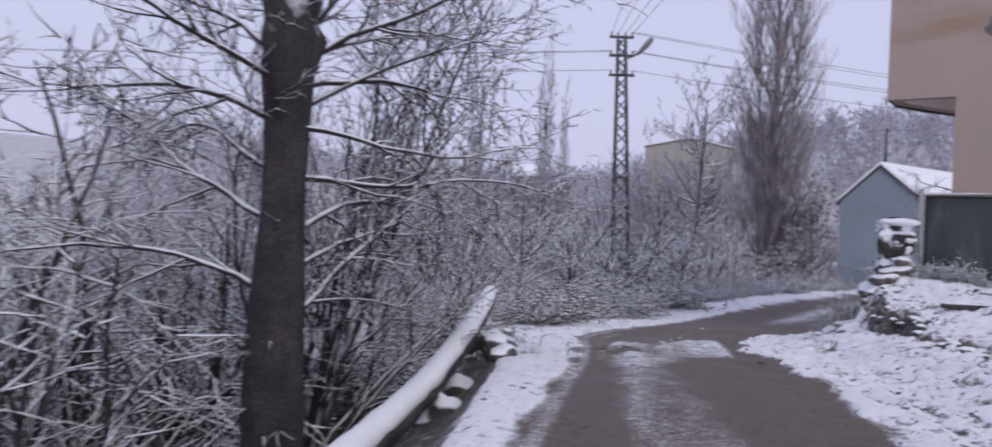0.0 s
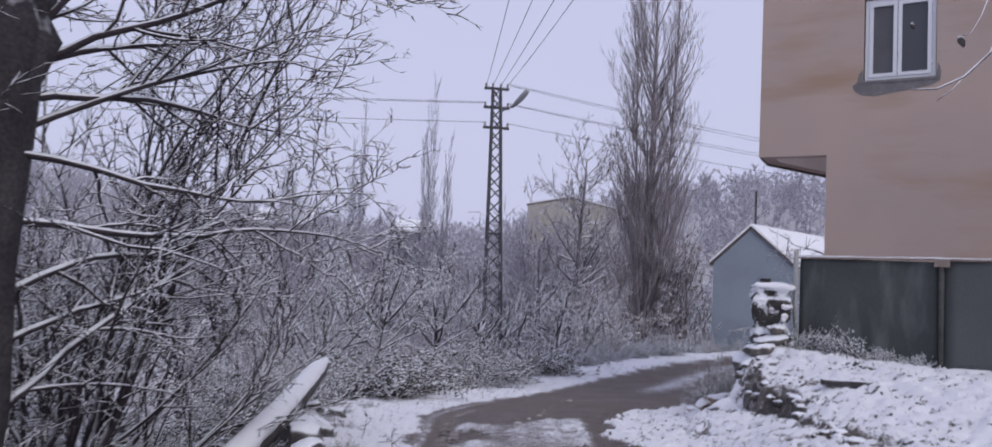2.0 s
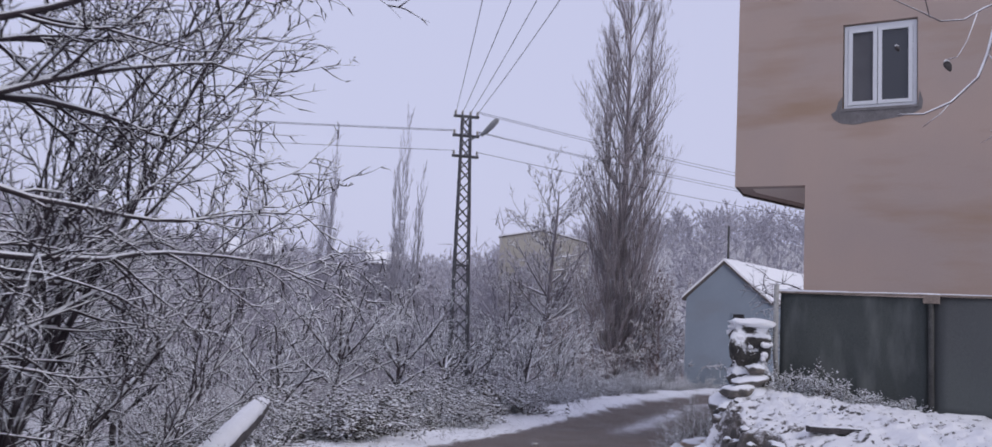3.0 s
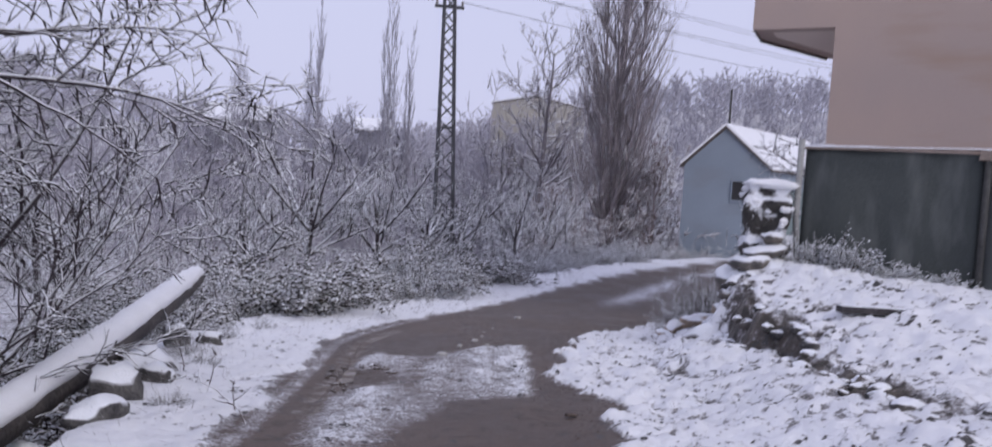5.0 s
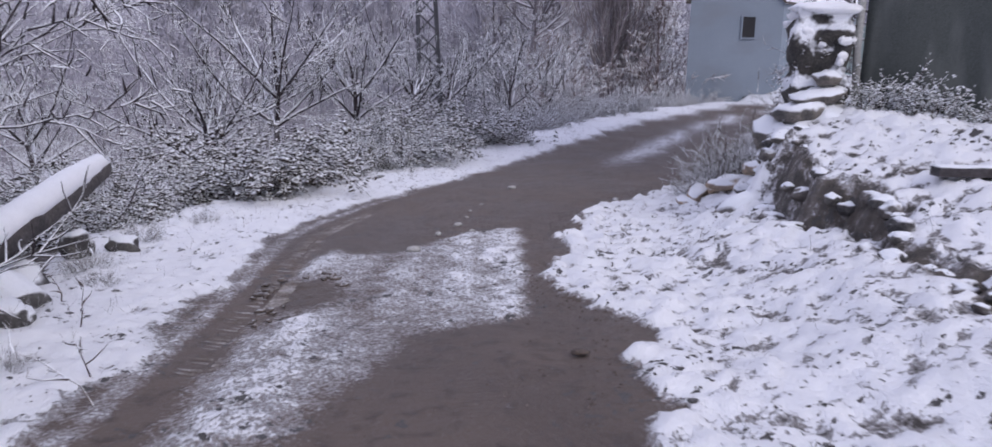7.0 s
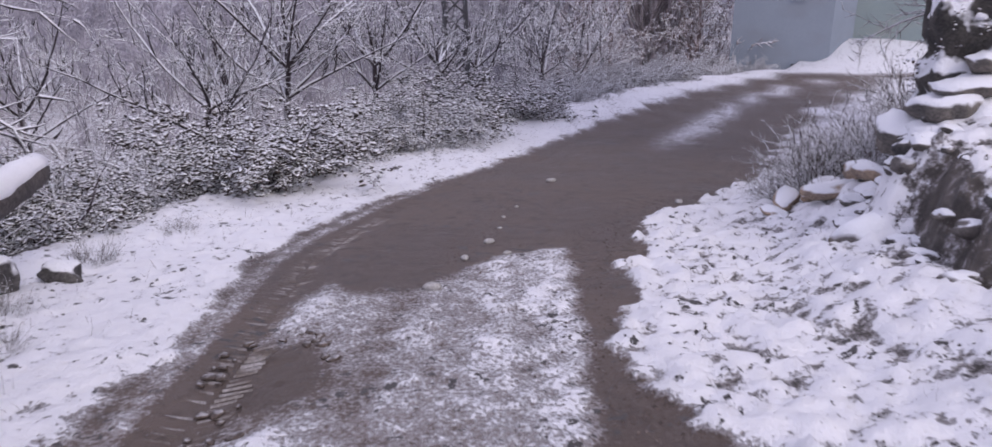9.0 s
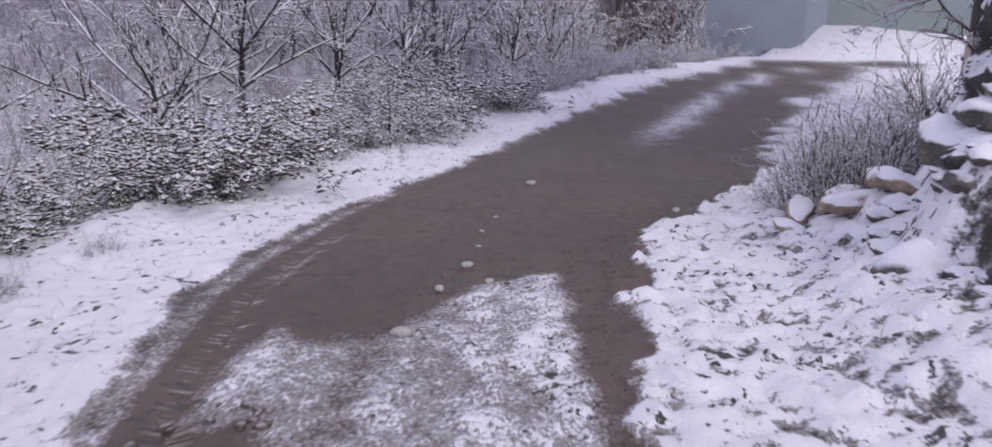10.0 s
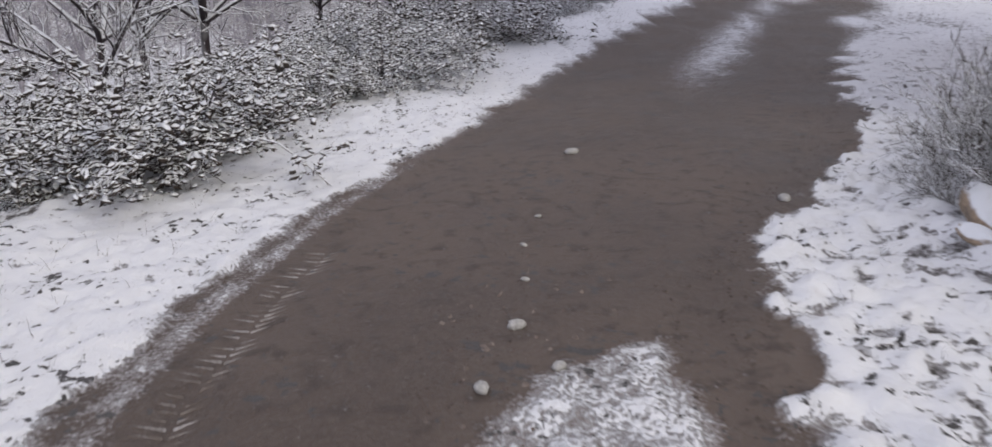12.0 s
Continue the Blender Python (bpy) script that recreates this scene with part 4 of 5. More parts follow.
fallen_log()
for k, (x, y, sx, sy, sz, dz) in enumerate([(0.0, 10.75, 0.19, 0.24, 0.17, 0.05), (-0.08, 11.75, 0.24, 0.28, 0.16, 0.02), (0.12, 11.3, 0.13, 0.16, 0.1, 0.0), (-0.22, 13.45, 0.15, 0.14, 0.12, 0.05), (0.06, 13.7, 0.16, 0.12, 0.08, 0.0),
                                           (-0.28, 12.5, 0.2, 0.3, 0.2, -0.02), (-0.42, 10.4, 0.25, 0.3, 0.25, -0.1), (-0.55, 9.3, 0.3, 0.3, 0.3, -0.15), (0.12, 10.0, 0.14, 0.2, 0.12, -0.02)]):
    ob = thing("boulder", "dark rough boulder capped with snow beside the fallen log", "rock", pose(x, y, gz(x, y) + dz + 0.06, 0, 0, 40 * k), "boulders beside the log")
    part("stone", crag((sx * 0.92, sy * 0.92, sz * 1.1), k + 3), M_boulder, ob, "", True)

# Stones on the bank to the right and in the rubble heap
for k, (x, y, sx, sy, sz, turn) in enumerate([(5.80, 14.92, 0.11, 0.30, 0.09, -35), (6.12, 14.85, 0.12, 0.30, 0.10, -60), (5.98, 14.52, 0.11, 0.28, 0.08, -80), (6.42, 14.75, 0.16, 0.2, 0.12, 15), (6.62, 14.9, 0.14, 0.2, 0.12, 60), (6.3, 14.45, 0.14, 0.18, 0.09, 30), (5.55, 14.6, 0.09, 0.14, 0.05, 10)]):
    ob = thing("rubble_stone", "long ochre quarried stone half covered with snow", "rock", pose(x, y, gz(x, y) + sz * 0.75, 5, 8 * (k % 3), turn), "heap of quarried stones")
    part("stone", boulder((sx, sy, sz), 30 + k, 3), M_ochre, ob, "", True)
for k, (x, y, s) in enumerate([(5.42, 13.0, 0.24), (5.0, 12.4, 0.08), (4.7, 12.5, 0.07), (5.9, 14.0, 0.16), (6.2, 14.3, 0.15), (4.3, 11.0, 0.05), (4.1, 10.3, 0.05), (4.6, 13.4, 0.06)]):
    ob = thing("bank_stone", "dark earthy stone sticking out of the snowy bank", "rock", pose(x, y, gz(x, y) - s * 0.40, 0, 0, 70 * k), "stones in the bank")
    part("stone", boulder((s, s * 0.75, s * 0.75), 60 + k), M_stone, ob, "", True)

for k in range(44):
    y = 9.2 + 4.6 * (k + rng.random()) / 44
    x = float(along(CREST, y) + crest_wander(y)) + rng.uniform(-0.30, 0.02)
    q = rng.uniform(0.035, 0.085)
    ob = thing("earthy_stone", "jagged stone and clay showing in the eroded face of the bank", "rock", pose(x, y, gz(x, y) - q * 0.1, rng.uniform(-20, 20), 0, 70 * k), "stones in the eroded face")
    part("stone", crag((q * 1.4, q, q * 0.8), 300 + k), (M_stone2, M_clay, M_rock)[k % 3], ob, "", True)
for k in range(34):
    f = rng.random()
    x, y = 5.55 + 0.75 * f + rng.gauss(0, 0.16), 12.9 + 1.5 * f + rng.gauss(0, 0.25)
    q = rng.uniform(0.035, 0.09)
    ob = thing("snowy_rubble", "rough rubble stone under snow below the gate pillar", "rock", pose(x, y, gz(x, y) + q * 0.15, rng.uniform(-15, 15), rng.uniform(-15, 15), 70 * k), "rubble below the gate pillar")
    part("stone", crag((q * 1.5, q, q * 0.6), 800 + k), M_rubble, ob, "", True)

for k in range(34):
    t = rng.uniform(0.1, 3.6)
    q = rng.uniform(0.85, 1.25)
    x, y = 1.74 + 0.27 * q * math.cos(t), 11.9 + 0.42 * q * math.sin(t)
    if k > 24:
        x, y = rng.uniform(1.45, 1.7), rng.uniform(11.0, 11.5)
    size = rng.uniform(0.010, 0.028)
    ob = part("mud_clod", boulder((size * 1.5, size, size * 0.55), 400 + k, 3), M_mud, None, "frozen clod of dark brown mud at the rim of the pothole", True)
    ob.matrix_basis = pose(x, y, gz(x, y), 0, 0, 67 * k)
    tagged(ob, "", "clod", "mud clods round the pothole")

# Pebbles on the lane
for k, (x, y, s) in enumerate([(3.05, 14.38, 0.035), (3.14, 13.97, 0.028), (2.81, 13.87, 0.03), (2.53, 13.13, 0.045), (4.15, 17.5, 0.05), (5.14, 15.83, 0.04), (3.3, 15.4, 0.02), (3.2, 14.9, 0.018), (3.5, 15.9, 0.02)]):
    bm = boulder((s * 1.3, s, s * 0.7), 90 + k)
    ob = part("pebble", bm, M_pebble, None, "pale pebble lying on the wet lane", True)
    ob.matrix_basis = pose(x, y, gz(x, y) + s * 0.3, 0, 0, 50 * k)
    tagged(ob, "", "pebble", "pebbles on the lane")
ob = part("small_rock", boulder((0.05, 0.035, 0.016), 120), M_clod, None, "small muddy stone dusted with snow on the lane", True)
ob.matrix_basis = pose(3.2, 10.2, gz(3.2, 10.2) + 0.01)
tagged(ob, "", "rock")


def gravel(name, count, pick, size, material, label):
    """Small stones strewn over the lane, joined into one mesh."""
    r = random.Random(len(name))
    V, F = [], []
    for _ in range(count):
        x, y = pick(r)
        z, a, q = gz(x, y), r.uniform(0, 6.28), size * r.uniform(0.4, 1.5)
        k = len(V)
        for i in range(5):
            t = a + i * 1.257
            V.append((x + q * r.uniform(0.7, 1.3) * math.cos(t), y + q * r.uniform(0.7, 1.3) * math.sin(t), z - 0.003))
        V.append((x + q * 0.2, y, z + q * r.uniform(0.45, 0.8)))
        F += [(k + i, k + (i + 1) % 5, k + 5) for i in range(5)]
    ob = new(name, mesh_from(name, V, F, material))
    return tagged(ob, label, "gravel", kind="stuff")


def lane_place(r, lo, hi, y0, y1):
    y = y0 + (y1 - y0) * r.random()
    a, c = float(along(ROAD_L, y)), float(along(ROAD_R, y))
    return a + (c - a) * r.uniform(lo, hi), y


gravel("lane_gravel", 1500, lambda r: lane_place(r, min(0.98, max(0.03, r.gauss(0.85, 0.12))), 0.99, 9.5, 22) if r.random() < 0.55 else lane_place(r, 0.42, 0.66, 12, 22), 0.008, M_clod, "dark grit strewn along the wet lane")
gravel("lane_pebbles", 170, lambda r: (lambda y: (2.75 + 0.33 * (y - 13.4) + r.gauss(0, 0.22), y))(12.9 + 6.5 * r.random() ** 1.4), 0.015, M_grit, "small pale stones scattered along the crown of the lane")
gravel("lane_grit", 700, lambda r: lane_place(r, 0.35, 0.98, 9, 21), 0.006, M_grit, "pale grit strewn over the wet lane")

# ---- house ----
A0, D, N = Vector((7.48, 16.8, 0)), Vector((0.8, -0.6, 0)), Vector((0.6, 0.8, 0))
FACADE = Matrix(((D.x, N.x, 0, A0.x), (D.y, N.y, 0, A0.y), (0, 0, 1, 0), (0, 0, 0, 1)))


def wall_with_hole(bm, x0, x1, z0, z1, thick, hole=None):
    if not hole:
        box(bm, x0, 0, z0, x1, thick, z1)
        return
    a, b, c, d = hole
    rings = [[bm.verts.new((x, y, z)) for x, z in q] for y in (0, thick) for q in (((x0, z0), (x1, z0), (x1, z1), (x0, z1)), ((a, c), (b, c), (b, d), (a, d)))]
    for i in range(4):
        j = (i + 1) % 4
        for p, q in ((0, 1), (2, 3), (0, 2), (1, 3)):
            bm.faces.new((rings[p][i], rings[p][j], rings[q][j], rings[q][i]))


def wall_between(bm, p, q, z0, z1, thick):
    p, q = Vector((*p, 0)), Vector((*q, 0))
    t = (q - p).normalized()
    o = Vector((-t.y, t.x, 0)) * thick
    prism(bm, [(v.x, v.y) for v in (p, q, q + o, p + o)], z0, z1)


house = thing("house", "salmon-plastered two-storey house whose upper floor juts out over the lower", "house", FACADE)
inv = FACADE.inverted()
bm = bmesh.new()
wall_with_hole(bm, 0.0, 12.0, 4.05, 10.2, 0.25, (1.80, 2.96, 5.36, 6.90))
part("upper_wall", bm, M_plaster, house, "stained salmon plaster")
for q in ((1.21, 0.0, 12.0, 0.25), (1.21, 0.25, 1.46, 9.0), (1.46, 8.75, 12.0, 9.0), (11.75, 0.25, 12.0, 8.75)):
    part("lower_wall", one_box(q[0], q[1], -0.8, q[2], q[3], 4.05), M_plaster, house)
loc = lambda x, y: tuple((inv @ Vector((x, y, 0)))[:2])  # noqa: E731
B1, C1 = loc(7.95, 17.45), loc(9.74, 18.46)
C2 = (B1[0] + (C1[0] - B1[0]) * 2.6, B1[1] + (C1[1] - B1[1]) * 2.6)
foot = [(0, 0.25), B1, C2, (C2[0], 9.0), (12.0, 9.0), (12.0, 0.25)]
for p, q in zip(foot, foot[1:]):
    bm = bmesh.new()
    wall_between(bm, q, p, 4.05, 10.2, 0.25)
    part("side_wall", bm, M_plaster, house)
bm = bmesh.new()
prism(bm, [(0.02, 0.27), (11.98, 0.27), (11.98, 8.9), (C2[0] - 0.05, 8.9), (C2[0] + 0.02, C2[1] - 0.02), (B1[0] + 0.03, B1[1] - 0.03)], 4.06, 4.22)
# The underside's brightness comes from its paler colour.
part("overhang_slab", bm, M_soffit, house, "plaster soffit, paled for light bounced up from the snow")
bm = bmesh.new()
for p, q in ((B1, C1),):
    beam(bm, (p[0], p[1], 4.03), (q[0], q[1], 4.03), 0.03)
beam(bm, (0.03, 0.03, 4.04), (B1[0], B1[1], 4.04), 0.022)
part("drip_edge", bm, M_roofedge, house, "dark drip edge under the overhang")
bm = bmesh.new()
prism(bm, [(-0.4, -0.4), (12.4, -0.4), (12.4, 9.4), (-0.4, 9.4)], 10.2, 10.4)
part("roof", bm, M_roofedge, house)
bm = bmesh.new()
rim = [(1.70, 5.36), (1.62, 5.30), (1.66, 5.20), (1.78, 5.12), (2.0, 5.09), (2.25, 5.13), (2.6, 5.17), (2.88, 5.22), (3.02, 5.30), (3.04, 5.45), (2.99, 5.62), (2.96, 5.36), (1.80, 5.36), (1.80, 5.60), (1.73, 5.50)]
vs = [bm.verts.new((x, -0.006, z)) for x, z in rim]
f = bm.faces.new(vs)
r = bmesh.ops.extrude_face_region(bm, geom=[f])
bmesh.ops.translate(bm, vec=(0, 0.01, 0), verts=[v for v in r["geom"] if isinstance(v, bmesh.types.BMVert)])
part("cement_patch", bm, M_cement, house, "rough grey cement below the window")

win = part("window", one_box(1.84, 0.14, 5.40, 2.93, 0.17, 6.86), M_dark, house, "white two-casement window with insect screens")


def bars(x0, x1, z0, z1, w, y0, y1):
    b = bmesh.new()
    for q in ((x0, z0, x1, z0 + w), (x0, z1 - w, x1, z1), (x0, z0 + w, x0 + w, z1 - w), (x1 - w, z0 + w, x1, z1 - w)):
        box(b, q[0], y0, q[1], q[2], y1, q[3])
    return b


part("window_frame", bars(1.82, 2.95, 5.38, 6.88, 0.06, 0.05, 0.13), M_pvc, win, "white plastic frame")
part("sash", bars(1.885, 2.34, 5.445, 6.815, 0.065, 0.035, 0.11), M_pvc, win)
part("sash", bars(2.35, 2.885, 5.445, 6.815, 0.065, 0.035, 0.11), M_pvc, win)
part("pane", one_box(1.95, 0.075, 5.51, 2.275, 0.09, 6.75), M_screen, win)
part("pane", one_box(2.415, 0.075, 5.51, 2.82, 0.09, 6.75), M_glass, win)
part("window_sill", one_box(1.80, -0.02, 5.33, 2.96, 0.14, 5.378), M_cement, win)

# ---- fence ----
F0 = Vector((6.62, 13.43, 0))
FENCE = Matrix(((D.x, N.x, 0, F0.x), (D.y, N.y, 0, F0.y), (0, 0, 1, 0), (0, 0, 0, 1)))


def fence_panel(x0, x1, z0a, z0b, z1, material):
    b = bmesh.new()
    nx, nz = 28, 12
    grid = []
    for i in range(nx + 1):
        x = x0 + (x1 - x0) * i / nx
        lo = z0a + (z0b - z0a) * i / nx
        grid.append([b.verts.new((x, 0.02 + 0.012 * math.sin(9 * x + 2 * j / nz) + 0.008 * noise.noise(Vector((x * 6, j * 0.6, 2))), lo + (z1 - lo) * j / nz)) for j in range(nz + 1)])
    for i in range(nx):
        for j in range(nz):
            b.faces.new((grid[i][j], grid[i + 1][j], grid[i + 1][j + 1], grid[i][j + 1]))
    r = bmesh.ops.extrude_face_region(b, geom=b.faces[:])
    bmesh.ops.translate(b, vec=(0, 0.015, 0), verts=[v for v in r["geom"] if isinstance(v, bmesh.types.BMVert)])
    return b


fence = thing("fence", "tall fence of dark green shade cloth stretched on metal posts", "fence", FENCE)
part("cloth_panel", fence_panel(0.02, 1.80, 0.50, 0.46, 2.0, M_net), M_net, fence, "dark green cloth, dirty towards its foot", True)
part("cloth_panel", fence_panel(1.86, 6.5, 0.56, 0.5, 2.02, M_net2), M_net2, fence, "faded grey-green cloth", True)
for x, z, mt in ((-0.03, 2.10, M_post), (1.83, 2.04, M_darkpost), (4.2, 2.05, M_darkpost), (6.5, 2.05, M_darkpost)):
    bm = bmesh.new()
    swept(bm, [(x + (0.08 if x < 0 else 0), -0.02, 0.15), (x, -0.02, 1.2), (x, -0.02, z)], [0.035] * 3, 10)
    part("post", bm, mt, fence, "", True)
bm = bmesh.new()
beam(bm, (-0.05, 0, 2.01), (1.83, 0, 2.04), 0.022, 8)
beam(bm, (1.83, 0, 2.04), (6.5, 0, 2.05), 0.022, 8)
part("top_rail", bm, M_rail, fence, "frosted rusty top rail")
bm = bmesh.new()
beam(bm, (1.83, 0, 0.54), (6.5, 0, 0.50), 0.025, 8)
part("bottom_rail", bm, M_post, fence)
bm = bmesh.new()
box(bm, 1.74, -0.06, 1.93, 1.93, -0.015, 2.05)
part("bracket", bm, M_rail, fence, "bent rusty bracket", bevel=0.008)
bm = bmesh.new()
for k in range(60):
    x = 0.0 + 6.4 * k / 60
    box(bm, x, -0.02, 2.03 + 0.01 * (x > 1.8), x + 6.4 / 60, 0.03, 2.045 + 0.01 * (x > 1.8) + 0.014 * abs(noise.noise(Vector((x * 7, 0, 0)))))
part("snow_strip", bm, M_snow, fence)

# Low snowy shrub along the foot of the cloth
w = Wood(77)
for k in range(240):
    x = w.rng.uniform(0.05, 1.65)
    top = 0.26 * math.exp(-((x - 0.45) / 0.5) ** 2) + 0.12 + 0.10 * math.sin(7 * x) ** 2
    w.branch((x, w.rng.uniform(-0.22, -0.06), 0.45), (w.rng.gauss(0, 0.35), w.rng.gauss(-0.1, 0.2), 1), top * w.rng.uniform(0.7, 1.3), 0.005, 0, [dict(steps=4, wander=0.15, lift=0.03, kids=3, angle=40, ratio=0.5, from_=0.2), dict(steps=2, wander=0.2, lift=0, kids=0, angle=30, ratio=0.5, from_=0)])
pts = [p for p in w.b for _ in range(4)]
hedge = plant("low_shrub", "low dark shrub with snow-dusted leaves at the foot of the fence", "bush", w, M_bramble, leaf=leaves(pts, w.rng, 0.018, M_hedge, "leaves", 0.022))
hedge.matrix_basis = FENCE @ pose(0, 0, -0.02)

# ---- stone pillar ----
pillar = thing("stone_pillar", "rough dry-stone gate pillar overgrown and thickly capped with snow", "pillar", pose(6.27, 13.53, 0, 0, 0, -20))
r = random.Random(3)
k = 0
bm = bmesh.new()
bmesh.ops.create_cube(bm, size=1)
bmesh.ops.subdivide_edges(bm, edges=bm.edges[:], cuts=11, use_grid_fill=True)
for v in bm.verts:
    p = Vector((v.co.x * 0.50, v.co.y * 0.46, v.co.z * 1.15 + 1.0))
    row = math.floor((p.z + 0.03) / 0.15)
    n = noise.noise(Vector((p.x * 5 + row * 3.7, p.y * 5 + row * 1.3, row * 2.1))) * 0.07 + noise.fractal(p * 9, 1, 2, 3) * 0.025
    v.co = p + Vector((p.x, p.y, 0)).normalized() * (n - 0.05 * (abs((p.z + 0.03) / 0.15 % 1 - 0.5) > 0.36))
part("masonry", bm, M_wall, pillar, "dark rough stone courses", True)
for x, y, z, sx, sy, sz, turn in ((-0.12, -0.26, 0.62, 0.25, 0.22, 0.15, 10), (0.10, -0.30, 0.56, 0.2, 0.2, 0.15, -25), (-0.02, -0.24, 0.80, 0.24, 0.18, 0.08, 20), (-0.22, -0.30, 0.40, 0.24, 0.24, 0.17, 60), (0.04, -0.36, 0.36, 0.26, 0.2, 0.15, 0),
                                  (0.05, -0.26, 0.95, 0.13, 0.1, 0.07, 40), (0.3, -0.22, 0.5, 0.14, 0.14, 0.11, 70), (-0.34, -0.12, 0.42, 0.2, 0.24, 0.16, 15)):
    ob = part("stone", crag((sx, sy, sz), 200 + k), M_rubble, pillar, "", True)
    ob.matrix_basis = pose(x, y, z, r.uniform(-8, 8), r.uniform(-8, 8), turn)
    k += 1
cap = part("snow_cap", boulder((0.30, 0.28, 0.07), 7, 3), M_snow, pillar, "flat cushion of snow", True)
cap.matrix_basis = pose(0, 0, 1.565, 4)
for i in range(14):
    side = r.uniform(-0.9, 0.9)
    face = i % 3
    zz = 1.50 - 0.32 * r.random() ** 1.5 - (0.1 if face else 0)
    at = (side * 0.22, -0.215) if face else (-0.235, side * 0.2)
    q = r.uniform(0.025, 0.06)
    ob = part("snow_clump", crag((q * 1.4, q * 0.6, q * 0.7), 500 + i), M_snow, pillar, "", True)
    ob.matrix_basis = pose(at[0], at[1], zz, 0, r.uniform(-20, 20), r.uniform(0, 360))
w = Wood(78)
for k in range(12):
    t = w.rng.uniform(0, 6.28)
    w.branch((0.28 * math.cos(t), 0.24 * math.sin(t), w.rng.uniform(0.8, 1.5)), (math.cos(t) * 0.3, math.sin(t) * 0.3, -0.8), 0.14, 0.004, 0, [dict(steps=3, wander=0.3, lift=-0.1, kids=2, angle=40, ratio=0.5, from_=0.1), dict(steps=2, wander=0.2, lift=0, kids=0, angle=30, ratio=0.5, from_=0)])
ivy = new("creeper", leaves([p for p in w.b for _ in range(2)], w.rng, 0.022, M_leaf, "creeper", 0.03))
ivy.parent = pillar

# ---- shrubs on the right ----
def twiggy_bush(seed):
    w = Wood(seed)
    for k in range(55):
        t, lean = w.rng.uniform(0, 6.28), w.rng.uniform(0.2, 1.9)
        w.branch((0.1 * math.cos(t), 0.1 * math.sin(t), 0), (math.cos(t) * lean, math.sin(t) * lean, 1), w.rng.uniform(0.7, 1.15), 0.008, 0, [dict(steps=6, wander=0.1, lift=0.0, kids=5, angle=32, ratio=0.45, from_=0.25), dict(steps=3, wander=0.12, lift=0, kids=2, angle=35, ratio=0.5, from_=0.2, min=0.8), dict(steps=2, wander=0.12, lift=0, kids=0, angle=35, ratio=0.5, from_=0.2, min=0.8)])
    return plant("twiggy_bush", "dense bare twiggy bush at the lane's edge, lightly dusted with snow", "bush", w, M_dry)


scatter(twiggy_bush(14), [(6.45, 15.25, 0.85, 0), (6.95, 15.5, 1.0, 90), (6.05, 15.35, 0.6, 200), (7.6, 16.6, 0.9, 300), (7.15, 15.9, 1.0, 130), (7.9, 16.2, 1.1, 60), (8.3, 17.1, 1.0, 250), (7.5, 15.6, 0.9, 170), (6.6, 15.9, 0.75, 40), (0.12, 11.3, 0.25, 10), (0.3, 12.35, 0.2, 50), (0.0, 12.95, 0.28, 140), (0.42, 10.5, 0.2, 220), (0.1, 14.2, 0.3, 20), (0.45, 15.2, 0.25, 100)], "small twiggy bushes beside the lane")
# Added dark slab that draws the gap in the snow along a curb.
plank = thing("plank", "added dark strip for the curb-edge gap in the yard's snow", "plank", pose(6.4, 11.2, 0, 0, 0, -9))
part("gap_strip", one_box(-0.55, -0.06, -0.05, 0.55, 0.06, 0.02, m=pose(0, 0, gz(6.4, 11.2) + 0.02, 0, 0, 0)), M_trunk, plank, "dark strip", bevel=0.008)



def side_tree(x, y, z, specs, name, label, seed):
    w = Wood(seed)
    spec = [dict(steps=9, wander=0.08, lift=-0.01, kids=9, angle=40, ratio=0.42, from_=0.3, taper=0.8), dict(steps=6, wander=0.12, lift=-0.01, kids=5, angle=45, ratio=0.4, from_=0.1), dict(steps=4, wander=0.14, lift=0, kids=0, angle=45, ratio=0.5, from_=0.1)]
    for p, d, L, r in specs:
        w.branch(p, d, L, r, 0, spec)
    ob = plant(name, label, "tree", w, M_bark, 4)
    ob.matrix_basis = pose(x, y, z)


side_tree(12.2, 12.0, gz(12.2, 12.0), [((0, 0, 0), (-0.1, 0, 1), 6.4, 0.1), ((-0.2, 0, 4.6), (-0.7, 0.2, 0.8), 2.0, 0.03), ((-0.1, 0, 5.0), (0.6, -0.2, 0.8), 2.2, 0.03)], "walnut_tree", "bare tree whose twigs reach in front of the house", 81)
walnut = scene.objects["walnut_tree"]
